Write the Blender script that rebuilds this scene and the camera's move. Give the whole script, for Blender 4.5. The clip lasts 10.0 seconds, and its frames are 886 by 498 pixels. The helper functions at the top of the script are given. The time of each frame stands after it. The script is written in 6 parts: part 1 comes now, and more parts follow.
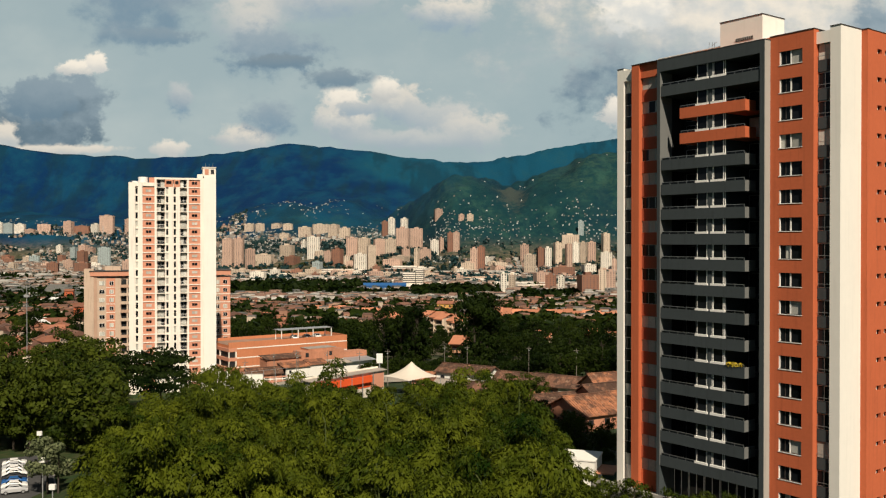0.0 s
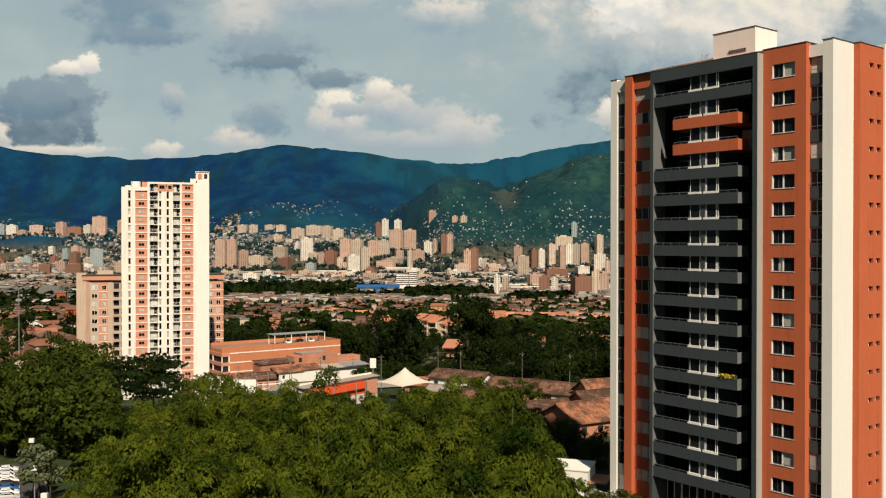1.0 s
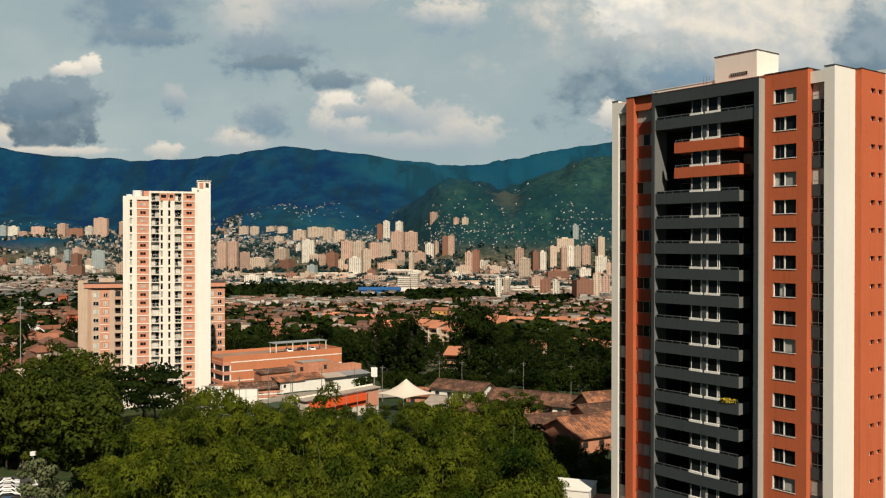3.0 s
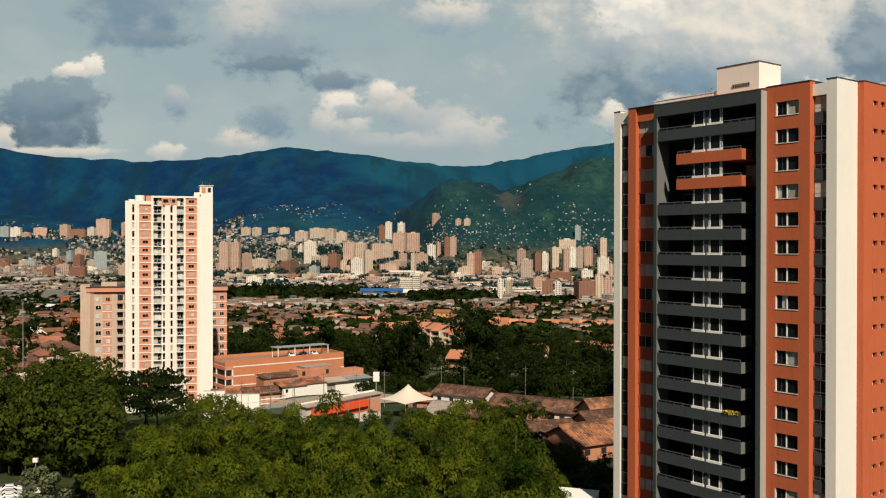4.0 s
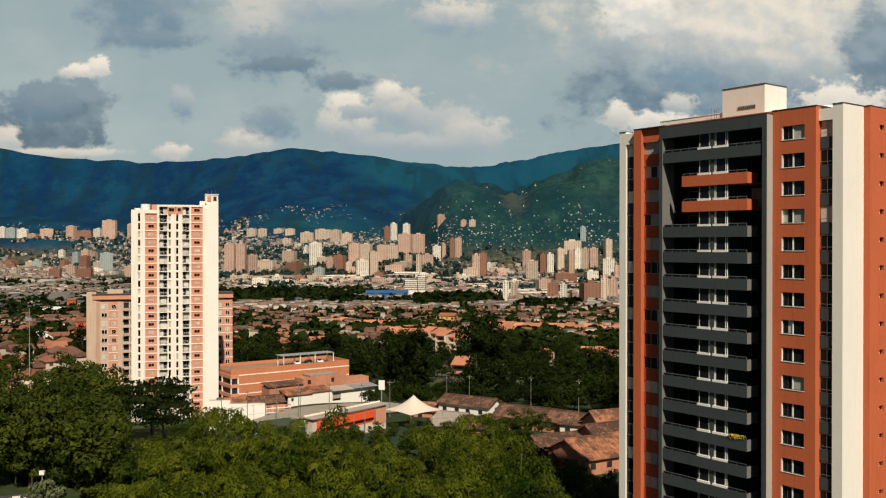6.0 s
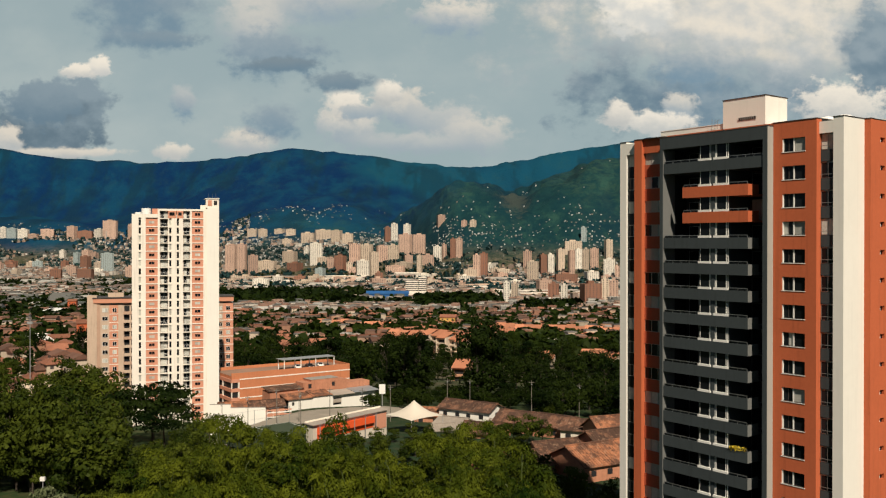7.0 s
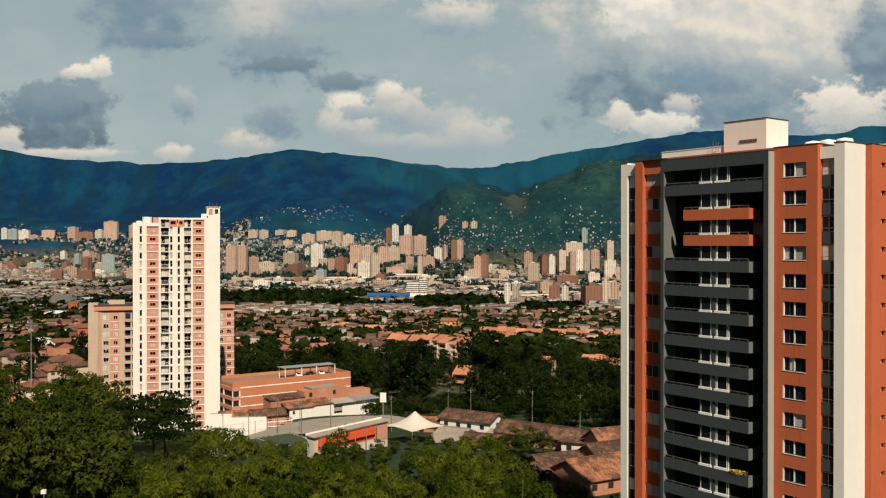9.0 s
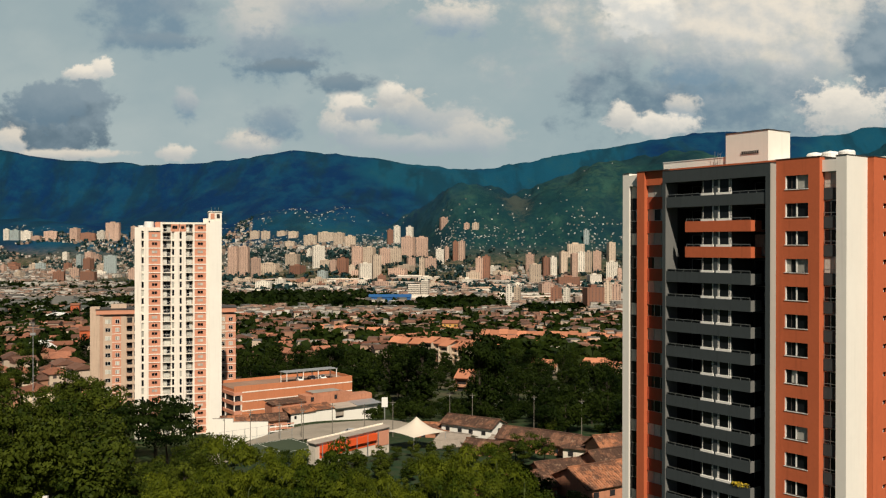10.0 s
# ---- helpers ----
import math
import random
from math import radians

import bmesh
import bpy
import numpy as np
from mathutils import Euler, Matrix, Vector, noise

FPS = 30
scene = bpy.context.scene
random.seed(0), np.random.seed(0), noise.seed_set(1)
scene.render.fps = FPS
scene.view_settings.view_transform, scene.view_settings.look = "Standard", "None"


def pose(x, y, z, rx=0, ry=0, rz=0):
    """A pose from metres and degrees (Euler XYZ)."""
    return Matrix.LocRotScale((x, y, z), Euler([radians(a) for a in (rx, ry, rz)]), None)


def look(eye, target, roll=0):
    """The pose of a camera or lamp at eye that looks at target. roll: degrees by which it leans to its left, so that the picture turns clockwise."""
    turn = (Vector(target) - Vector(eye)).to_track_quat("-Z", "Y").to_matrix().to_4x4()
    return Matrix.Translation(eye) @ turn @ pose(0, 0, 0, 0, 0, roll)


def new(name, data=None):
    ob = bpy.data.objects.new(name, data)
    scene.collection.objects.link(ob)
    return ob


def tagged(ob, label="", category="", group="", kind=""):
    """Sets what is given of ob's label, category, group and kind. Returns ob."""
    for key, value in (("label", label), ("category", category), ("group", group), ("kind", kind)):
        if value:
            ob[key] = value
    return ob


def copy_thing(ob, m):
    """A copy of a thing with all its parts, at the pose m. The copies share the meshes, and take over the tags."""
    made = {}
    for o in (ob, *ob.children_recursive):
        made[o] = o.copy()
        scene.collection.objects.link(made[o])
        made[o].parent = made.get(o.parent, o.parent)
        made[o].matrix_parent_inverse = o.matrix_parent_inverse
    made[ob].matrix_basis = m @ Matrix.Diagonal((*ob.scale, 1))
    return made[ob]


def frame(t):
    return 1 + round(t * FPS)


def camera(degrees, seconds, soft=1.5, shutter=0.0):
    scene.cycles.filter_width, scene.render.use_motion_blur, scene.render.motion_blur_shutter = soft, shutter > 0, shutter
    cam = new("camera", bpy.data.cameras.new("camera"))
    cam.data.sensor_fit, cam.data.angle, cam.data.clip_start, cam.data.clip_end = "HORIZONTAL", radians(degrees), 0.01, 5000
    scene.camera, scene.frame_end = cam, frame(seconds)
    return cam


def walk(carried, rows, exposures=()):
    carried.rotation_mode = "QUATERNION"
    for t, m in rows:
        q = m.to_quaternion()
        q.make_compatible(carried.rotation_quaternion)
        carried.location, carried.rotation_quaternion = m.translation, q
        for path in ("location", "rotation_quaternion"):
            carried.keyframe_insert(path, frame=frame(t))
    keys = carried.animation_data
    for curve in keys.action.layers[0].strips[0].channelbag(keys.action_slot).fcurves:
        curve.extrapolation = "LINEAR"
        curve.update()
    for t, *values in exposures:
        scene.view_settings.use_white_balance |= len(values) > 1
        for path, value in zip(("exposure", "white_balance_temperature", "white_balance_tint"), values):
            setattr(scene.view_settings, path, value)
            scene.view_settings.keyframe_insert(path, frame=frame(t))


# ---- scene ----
# ---- camera: a drone that climbs and turns a little ----
cam = camera(52.26, 10.0, soft=1.2)
# seconds, height, heading to the right, tilt up, lean (degrees)
CLIMB = [
    (0.0, 28.00, -0.103, -0.501, -0.019),
    (0.5, 28.53, 0.190, -0.470, -0.025),
    (1.0, 29.05, 0.307, -0.426, 0.034),
    (1.5, 29.63, 0.377, -0.412, 0.021),
    (2.0, 30.20, 0.315, -0.396, 0.012),
    (2.5, 30.77, 0.269, -0.380, 0.048),
    (4.0, 32.48, 0.093, -0.314, 0.068),
    (4.5, 33.05, 0.000, -0.315, 0.044),
    (5.0, 33.67, -0.111, -0.309, 0.075),
    (5.5, 34.23, -0.191, -0.296, 0.050),
    (7.0, 36.01, -0.278, -0.299, 0.023),
    (7.5, 36.53, -0.237, -0.290, 0.057),
    (8.0, 37.17, -0.283, -0.291, 0.026),
    (8.5, 37.75, -0.288, -0.278, 0.021),
    (9.0, 38.32, -0.334, -0.266, 0.029),
    (9.5, 38.95, -0.394, -0.253, 0.026),
    (10.0, 39.42, -0.440, -0.208, 0.060),
]


def drone(z, yaw, tilt, lean):
    return pose(0, 0, z, 90 + tilt, 0, -yaw) @ pose(0, 0, 0, 0, 0, lean)


walk(cam, [(t, drone(*row)) for t, *row in CLIMB], [(0.0, 0.11), (4.5, 0.03), (10.0, 0.0)])

# ---- light: sun behind the camera's right shoulder, cloudy sky ----
SUN_EL, SUN_WAY = 45.0, (0.21, -0.978)
sun = new("sun", bpy.data.lights.new("sun", "SUN"))
sun.data.energy, sun.data.angle, sun.data.color = 5.5, radians(0.6), (1.0, 0.87, 0.70)
sun.matrix_world = look((SUN_WAY[0] * 100, SUN_WAY[1] * 100, 100 * math.tan(radians(SUN_EL))), (0, 0, 0))


class Nodes:
    """Small helper to chain shader nodes."""

    def __init__(self, tree):
        self.t = tree

    def n(self, kind, **sockets):
        node = self.t.nodes.new(kind)
        for key, value in sockets.items():
            self.put(node.inputs[key.replace("_", " ")], value)
        return node

    def put(self, socket, value):
        if isinstance(value, bpy.types.NodeSocket):
            self.t.links.new(value, socket)
        else:
            socket.default_value = value

    def m(self, op, a, b=0.0, c=0.0, clamp=False):
        node = self.t.nodes.new("ShaderNodeMath")
        node.operation, node.use_clamp = op, clamp
        for i, v in enumerate((a, b, c)):
            self.put(node.inputs[i], v)
        return node.outputs[0]

    def mix(self, fac, a, b, mode="MIX"):
        node = self.t.nodes.new("ShaderNodeMix")
        node.data_type, node.blend_type = "RGBA", mode
        self.put(node.inputs[0], fac)
        for i, v in ((6, a), (7, b)):
            self.put(node.inputs[i], (*v, 1) if isinstance(v, tuple) and len(v) == 3 else v)
        return node.outputs[2]

    def ramp(self, x, a, b):
        """0 below a, 1 above b, smooth between."""
        node = self.t.nodes.new("ShaderNodeMapRange")
        node.interpolation_type = "SMOOTHSTEP"
        for i, v in enumerate((x, a, b, 0.0, 1.0)):
            self.put(node.inputs[i], v)
        return node.outputs[0]

    def noise(self, vector, scale, detail=4.0, rough=0.55):
        node = self.t.nodes.new("ShaderNodeTexNoise")
        self.put(node.inputs["Vector"], vector)
        node.inputs["Scale"].default_value = scale
        node.inputs["Detail"].default_value = detail
        node.inputs["Roughness"].default_value = rough
        return node

    def vec(self, x, y, z):
        node = self.t.nodes.new("ShaderNodeCombineXYZ")
        for i, v in enumerate((x, y, z)):
            self.put(node.inputs[i], v)
        return node.outputs[0]


world = bpy.data.worlds.new("sky")
scene.world = world
world.use_nodes = True
world.node_tree.nodes.clear()
W = Nodes(world.node_tree)
nishita = W.n("ShaderNodeTexSky")
nishita.sky_type, nishita.sun_disc = "NISHITA", False
nishita.sun_elevation, nishita.sun_rotation = radians(SUN_EL), math.atan2(SUN_WAY[0], SUN_WAY[1])
nishita.altitude, nishita.dust_density = 1500, 2.0
ray = W.n("ShaderNodeTexCoord").outputs["Generated"]
axis = W.n("ShaderNodeSeparateXYZ", Vector=ray).outputs
deep = W.m("MAXIMUM", W.m("ABSOLUTE", axis[1]), 0.12)
su, sv = W.m("DIVIDE", axis[0], deep), W.m("DIVIDE", axis[2], deep)
flat = W.vec(su, W.m("MULTIPLY", sv, 1.3), axis[1])
puff = W.m("SUBTRACT", W.noise(flat, 22, 7, 0.62).outputs[0], 0.5)
shifted = W.n("ShaderNodeVectorMath", )
shifted.inputs[0].default_value = (0, 0, 0)
W.put(shifted.inputs[0], flat)
shifted.inputs[1].default_value = (0.006, 0.016, 0)
curl = W.m("SUBTRACT", W.noise(flat, 60, 6, 0.6).outputs[0], 0.5)
relief = W.m("SUBTRACT", W.noise(flat, 17, 5, 0.55).outputs[0], W.noise(shifted.outputs[0], 17, 5, 0.55).outputs[0])
bulge = W.m("SUBTRACT", W.noise(flat, 7, 3).outputs[0], 0.5)
ahead = W.m("MULTIPLY", W.ramp(axis[1], 0.0, 0.5), W.m("SUBTRACT", 1.0, W.ramp(axis[2], 0.3, 0.65)))
dimmed = W.mix(1.0, nishita.outputs[0], (0.46, 0.48, 0.50), "MULTIPLY")
haze_sky = W.mix(W.m("MULTIPLY_ADD", ahead, 0.76, 0.06), dimmed, (11.2, 14.1, 14.5))
veil = W.ramp(W.noise(W.vec(W.m("MULTIPLY", su, 0.6), sv, axis[1]), 7, 5).outputs[0], 0.42, 0.75)
sky_colour = W.mix(W.m("MULTIPLY", W.m("MULTIPLY", veil, ahead), 0.5), haze_sky, (14.7, 16.1, 15.3))
# middle (across, up), half size, brightness of the crown, brightness of the base, softness
CLOUDS = [
    (0.31, 0.235, 0.22, 0.085, 0.85, 0.60, 0.8), (0.30, 0.165, 0.15, 0.055, 0.50, 0.34, 0.7), (0.20, 0.17, 0.075, 0.055, 0.42, 0.30, 0.6),
    (0.33, 0.25, 0.15, 0.06, 0.96, 0.80, 0.8), (0.206, 0.264, 0.042, 0.040, 1.12, 0.86, 0.3), (0.275, 0.195, 0.05, 0.03, 0.65, 0.40, 0.6),
    (0.475, 0.20, 0.04, 0.07, 0.45, 0.30, 0.5), (0.435, 0.15, 0.05, 0.03, 1.05, 0.7, 0.4), (0.255, 0.152, 0.022, 0.018, 0.9, 0.5, 0.4),
    (0.225, 0.134, 0.05, 0.015, 1.08, 0.75, 0.4), (0.19, 0.142, 0.018, 0.016, 1.05, 0.7, 0.4),
    (-0.108, 0.134, 0.034, 0.028, 0.90, 0.56, 0.4), (-0.050, 0.150, 0.034, 0.024, 0.82, 0.52, 0.4), (-0.002, 0.136, 0.046, 0.020, 0.72, 0.56, 0.6), (0.030, 0.120, 0.042, 0.022, 0.80, 0.56, 0.6), (-0.04, 0.112, 0.060, 0.012, 0.70, 0.56, 0.6),
    (-0.112, 0.154, 0.024, 0.018, 1.04, 0.66, 0.5), (-0.066, 0.167, 0.018, 0.015, 1.04, 0.66, 0.5), (-0.098, 0.146, 0.022, 0.009, 0.66, 0.54, 0.5),
    (-0.12, 0.180, 0.040, 0.011, 0.40, 0.32, 0.5), (0.005, 0.252, 0.044, 0.022, 0.9, 0.5, 0.5), (-0.16, 0.268, 0.09, 0.026, 0.80, 0.52, 0.7), (-0.212, 0.242, 0.040, 0.032, 0.78, 0.52, 0.8),
    (-0.188, 0.212, 0.056, 0.026, 0.50, 0.36, 0.6), (-0.180, 0.199, 0.042, 0.008, 0.36, 0.32, 0.5), (-0.340, 0.262, 0.062, 0.040, 0.44, 0.36, 0.6), (-0.318, 0.226, 0.050, 0.010, 0.42, 0.36, 0.6),
    (-0.430, 0.143, 0.060, 0.038, 0.42, 0.24, 0.28), (-0.448, 0.158, 0.040, 0.024, 0.42, 0.30, 0.3), (-0.402, 0.192, 0.026, 0.008, 1.02, 0.72, 0.3), (-0.385, 0.197, 0.011, 0.011, 1.04, 0.76, 0.3),
    (-0.430, 0.101, 0.075, 0.006, 0.84, 0.66, 0.5), (-0.488, 0.116, 0.016, 0.018, 0.86, 0.6, 0.4), (-0.305, 0.103, 0.021, 0.010, 0.92, 0.7, 0.4),
    (-0.222, 0.113, 0.034, 0.016, 0.86, 0.60, 0.5), (-0.292, 0.157, 0.014, 0.018, 0.66, 0.40, 0.6), (-0.194, 0.135, 0.030, 0.020, 0.48, 0.38, 0.7),
]
for cu, cv, au, av, crown, foot, soft in CLOUDS:
    du = W.m("DIVIDE", W.m("SUBTRACT", su, cu), au)
    dv = W.m("DIVIDE", W.m("SUBTRACT", sv, cv), av)
    far = W.m("SQRT", W.m("ADD", W.m("MULTIPLY", du, du), W.m("MULTIPLY", dv, dv)))
    small = av < 0.034
    edge = W.m("MULTIPLY_ADD", curl if small else puff, 1.9 if small else 2.4, W.m("MULTIPLY_ADD", bulge, 0.5 if small else 1.7, far))
    body = W.m("SUBTRACT", 1.0, W.ramp(edge, 1.0 - soft * 0.9, 1.0 + soft * 0.5))
    lit = W.ramp(W.m("MULTIPLY_ADD", curl if small else relief, 1.2 if small else 4.5, W.m("MULTIPLY_ADD", bulge, -1.2, W.m("MULTIPLY_ADD", du, 0.15, dv))), -0.9, 0.9)
    warm = min(1.0, max(0.0, (crown - 0.45) / 0.4))
    top = [crown * (c * (1 - warm) + w * warm) for c, w in zip((16.6, 21.4, 24.4), (25.0, 22.7, 19.1))]
    mild = min(1.0, max(0.0, (foot - 0.42) / 0.25))
    under = [foot * (c * (1 - mild) + w * mild) for c, w in zip((14.2, 21.4, 27.0), (21.0, 21.3, 20.4))]
    tone = W.mix(lit, tuple(under), tuple(top))
    sky_colour = W.mix(W.m("MULTIPLY", W.m("MULTIPLY", body, ahead), 0.94), sky_colour, tone)
W.t.links.new(W.n("ShaderNodeBackground", Color=sky_colour, Strength=0.0345).outputs[0],
              W.n("ShaderNodeOutputWorld").inputs[0])


# ---- materials ----
def material(name, colour, rough=0.8, vary=0.18, grain=2.0, stain=0.15, metal=0.0, bump=0.15, per_object=0.0, streak=0.0, island=0.0, gloss=0.35):
    """A surface with fine grain, broad stains, optional rain streaks and a shade of its own for each object or island."""
    mat = bpy.data.materials.new(name)
    mat.use_nodes = True
    mat.node_tree.nodes.clear()
    N = Nodes(mat.node_tree)
    at = N.n("ShaderNodeNewGeometry")
    where = at.outputs["Position"]
    fine = N.noise(where, grain, 5).outputs[0]
    broad = N.noise(where, grain * 0.09, 3).outputs[0]
    value = N.m("MULTIPLY_ADD", N.m("SUBTRACT", fine, 0.5), vary * 2, 1.0)
    value = N.m("MULTIPLY", value, N.m("MULTIPLY_ADD", N.m("SUBTRACT", broad, 0.5), stain * 2, 1.0))
    if streak:
        stretched = N.n("ShaderNodeMapping", Vector=where, Scale=(1.6, 1.6, 0.08)).outputs[0]
        drip = N.ramp(N.noise(stretched, 1.4, 4).outputs[0], 0.5, 0.72)
        value = N.m("MULTIPLY", value, N.m("MULTIPLY_ADD", drip, -streak, 1.0))
    if per_object:
        own = N.n("ShaderNodeObjectInfo").outputs["Random"]
        value = N.m("MULTIPLY", value, N.m("MULTIPLY_ADD", N.m("SUBTRACT", own, 0.5), per_object * 2, 1.0))
    if island:
        value = N.m("MULTIPLY", value, N.m("MULTIPLY_ADD", N.m("SUBTRACT", at.outputs["Random Per Island"], 0.5), island * 2, 1.0))
    tint = N.n("ShaderNodeVectorMath")
    tint.operation = "SCALE"
    tint.inputs[0].default_value = colour
    N.put(tint.inputs["Scale"], value)
    relief = N.n("ShaderNodeBump", Strength=bump, Distance=0.05, Height=fine).outputs[0]
    shader = N.n("ShaderNodeBsdfPrincipled", Base_Color=tint.outputs[0], Roughness=rough, Metallic=metal, Normal=relief)
    shader.inputs["Specular IOR Level"].default_value = gloss
    N.t.links.new(shader.outputs[0], N.n("ShaderNodeOutputMaterial").inputs[0])
    return mat


def glass_dark(name, colour=(0.008, 0.010, 0.012), rough=0.06):
    """Window panes seen from outside by day: dark behind, glossy in front."""
    return material(name, colour, rough, 0.3, 0.8, 0.4, bump=0.02, per_object=0.5, gloss=0.22)


ORANGE = material("orange_brick", (0.48, 0.115, 0.045), 0.85, 0.10, 3.0, 0.10, streak=0.12)
# about three quarters the brightness of the orange brick
DARKER_ORANGE = material("darker_orange_brick", (0.36, 0.085, 0.04), 0.85, 0.12, 3.0, 0.12)
GREY = material("charcoal_render", (0.043, 0.054, 0.058), 0.75, 0.10, 2.0, 0.12, streak=0.15)
LIGHT_GREY = material("pale_grey_render", (0.35, 0.34, 0.31), 0.8, 0.06, 2.0, 0.08, streak=0.1)
# lit copy of the charcoal render, for faces turned to the sun
SUNLIT_GREY = material("sunlit_grey_render", (0.15, 0.155, 0.15), 0.8, 0.06, 2.0, 0.08, streak=0.1)
WHITE = material("white_render", (0.77, 0.75, 0.69), 0.8, 0.04, 1.2, 0.06, streak=0.05)
TRIM = material("white_frame", (0.78, 0.77, 0.73), 0.5, 0.04, 3.0, 0.04)
COPING = material("dark_coping", (0.06, 0.05, 0.045), 0.6)
GLASS = glass_dark("window_glass")
CURTAIN = material("pale_curtain", (0.42, 0.42, 0.38), 0.7, 0.25, 4.0, 0.2, per_object=0.3)
# near black so that the shade of rooms and recesses sits in the colour
INNER = material("recess_shade_paint", (0.016, 0.018, 0.02), 0.9, 0.2, 1.0, 0.3)
RAIL = material("steel_rail", (0.35, 0.36, 0.36), 0.35, 0.1, 5.0, 0.1, metal=0.7)
CONCRETE = material("concrete", (0.30, 0.28, 0.25), 0.9, 0.15, 2.0, 0.25, streak=0.2)
CREAM = material("cream_render", (0.78, 0.73, 0.65), 0.85, 0.06, 2.0, 0.10, streak=0.16)
SALMON = material("salmon_brick", (0.56, 0.26, 0.17), 0.85, 0.12, 2.5, 0.12)
CAR_PARK_BRICK = material("terracotta_brick", (0.50, 0.19, 0.09), 0.85, 0.12, 2.0, 0.15, streak=0.12)
TIN = material("old_roof_sheet", (0.30, 0.26, 0.22), 0.7, 0.3, 1.2, 0.4, per_object=0.3)
WALL_WASH = material("washed_wall", (0.78, 0.71, 0.60), 0.9, 0.15, 1.5, 0.25, per_object=0.3, streak=0.2)
DARK = material("dark_opening", (0.02, 0.02, 0.022), 0.6)
ASPHALT = material("asphalt", (0.055, 0.055, 0.055), 0.9, 0.2, 3.0, 0.3)
CANVAS = material("cream_canvas", (0.62, 0.56, 0.47), 0.7, 0.05, 1.0, 0.08)
SIGN_RED = material("red_awning", (0.72, 0.10, 0.025), 0.6, 0.08, 2.0, 0.1)
STEEL = material("galvanised_steel", (0.40, 0.41, 0.42), 0.5, 0.1, 3.0, 0.15, metal=0.5)
BEIGE = material("beige_render", (0.50, 0.38, 0.29), 0.85, 0.1, 2.0, 0.15, streak=0.2)
PALE_BRICK = material("pale_brick", (0.44, 0.29, 0.21), 0.88, 0.12, 2.2, 0.18, streak=0.15)
YELLOW_STRIP = material("yellow_strip", (0.55, 0.42, 0.03), 0.8, 0.3, 6.0, 0.2)
TANK = material("white_tank", (0.80, 0.80, 0.78), 0.5, 0.04, 2.0, 0.05)


# ---- helpers for shapes ----
def box(bm, x0, x1, y0, y1, z0, z1):
    v = [bm.verts.new((x, y, z)) for z in (z0, z1) for x, y in ((x0, y0), (x1, y0), (x1, y1), (x0, y1))]
    for f in ((3, 2, 1, 0), (4, 5, 6, 7), (0, 1, 5, 4), (1, 2, 6, 5), (2, 3, 7, 6), (3, 0, 4, 7)):
        bm.faces.new([v[i] for i in f])


def boxes(*sizes):
    bm = bmesh.new()
    for s in sizes:
        box(bm, *s)
    return bm


def part(name, bm, mat, parent=None, label="", smooth=False):
    """Links a bmesh as one mesh object under a thing or part."""
    data = bpy.data.meshes.new(name)
    if smooth:
        for f in bm.faces:
            f.smooth = True
    bm.to_mesh(data)
    bm.free()
    data.materials.append(mat)
    ob = new(name, data)
    ob.parent = parent
    return tagged(ob, label)


def piece(name, data, at, parent=None):
    """One more object on a mesh that is already there."""
    ob = new(name, data)
    ob.parent = parent
    ob.location = at
    return ob


def thing(name, m, label, category, group=""):
    ob = new(name)
    ob.empty_display_size = 0.2
    ob.matrix_basis = m
    return tagged(ob, label, category, group)


def tube(bm, a, b, r0, r1=None, sides=8):
    a, b = Vector(a), Vector(b)
    r1 = r0 if r1 is None else r1
    turn = (b - a).to_track_quat("Z", "Y")
    rings = []
    for p, r in ((a, r0), (b, r1)):
        rings.append([bm.verts.new(p + turn @ Vector((r * math.cos(k * math.tau / sides), r * math.sin(k * math.tau / sides), 0))) for k in range(sides)])
    for k in range(sides):
        bm.faces.new((rings[0][k], rings[0][(k + 1) % sides], rings[1][(k + 1) % sides], rings[1][k]))
    bm.faces.new(rings[0][::-1])
    bm.faces.new(rings[1])


# ---- ground: one sheet from the valley floor to the ridges ----
def lattice(seed):
    return np.random.RandomState(seed).rand(64, 64)


LAT = [lattice(k) for k in range(7)]


def value_noise(x, y, k):
    x, y = np.asarray(x, float), np.asarray(y, float)
    i, j = np.floor(x).astype(int), np.floor(y).astype(int)
    a, b = x - i, y - j
    a, b = a * a * (3 - 2 * a), b * b * (3 - 2 * b)
    g = LAT[k % 7]
    i, j, i1, j1 = i % 64, j % 64, (i + 1) % 64, (j + 1) % 64
    return (g[i, j] * (1 - a) + g[i1, j] * a) * (1 - b) + (g[i, j1] * (1 - a) + g[i1, j1] * a) * b - 0.5


def fbm(x, y, octaves=5, k=0):
    return sum(value_noise(x * 2 ** o + 7.3 * o, y * 2 ** o + 3.1 * o, k + o) * 0.5 ** o for o in range(octaves))


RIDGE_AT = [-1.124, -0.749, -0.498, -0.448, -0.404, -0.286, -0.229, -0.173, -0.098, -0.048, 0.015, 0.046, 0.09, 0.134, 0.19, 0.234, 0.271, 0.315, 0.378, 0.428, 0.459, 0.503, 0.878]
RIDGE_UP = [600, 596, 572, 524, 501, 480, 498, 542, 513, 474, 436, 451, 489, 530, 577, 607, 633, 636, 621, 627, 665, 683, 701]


def smooth01(t):
    t = np.clip(t, 0, 1)
    return t * t * (3 - 2 * t)


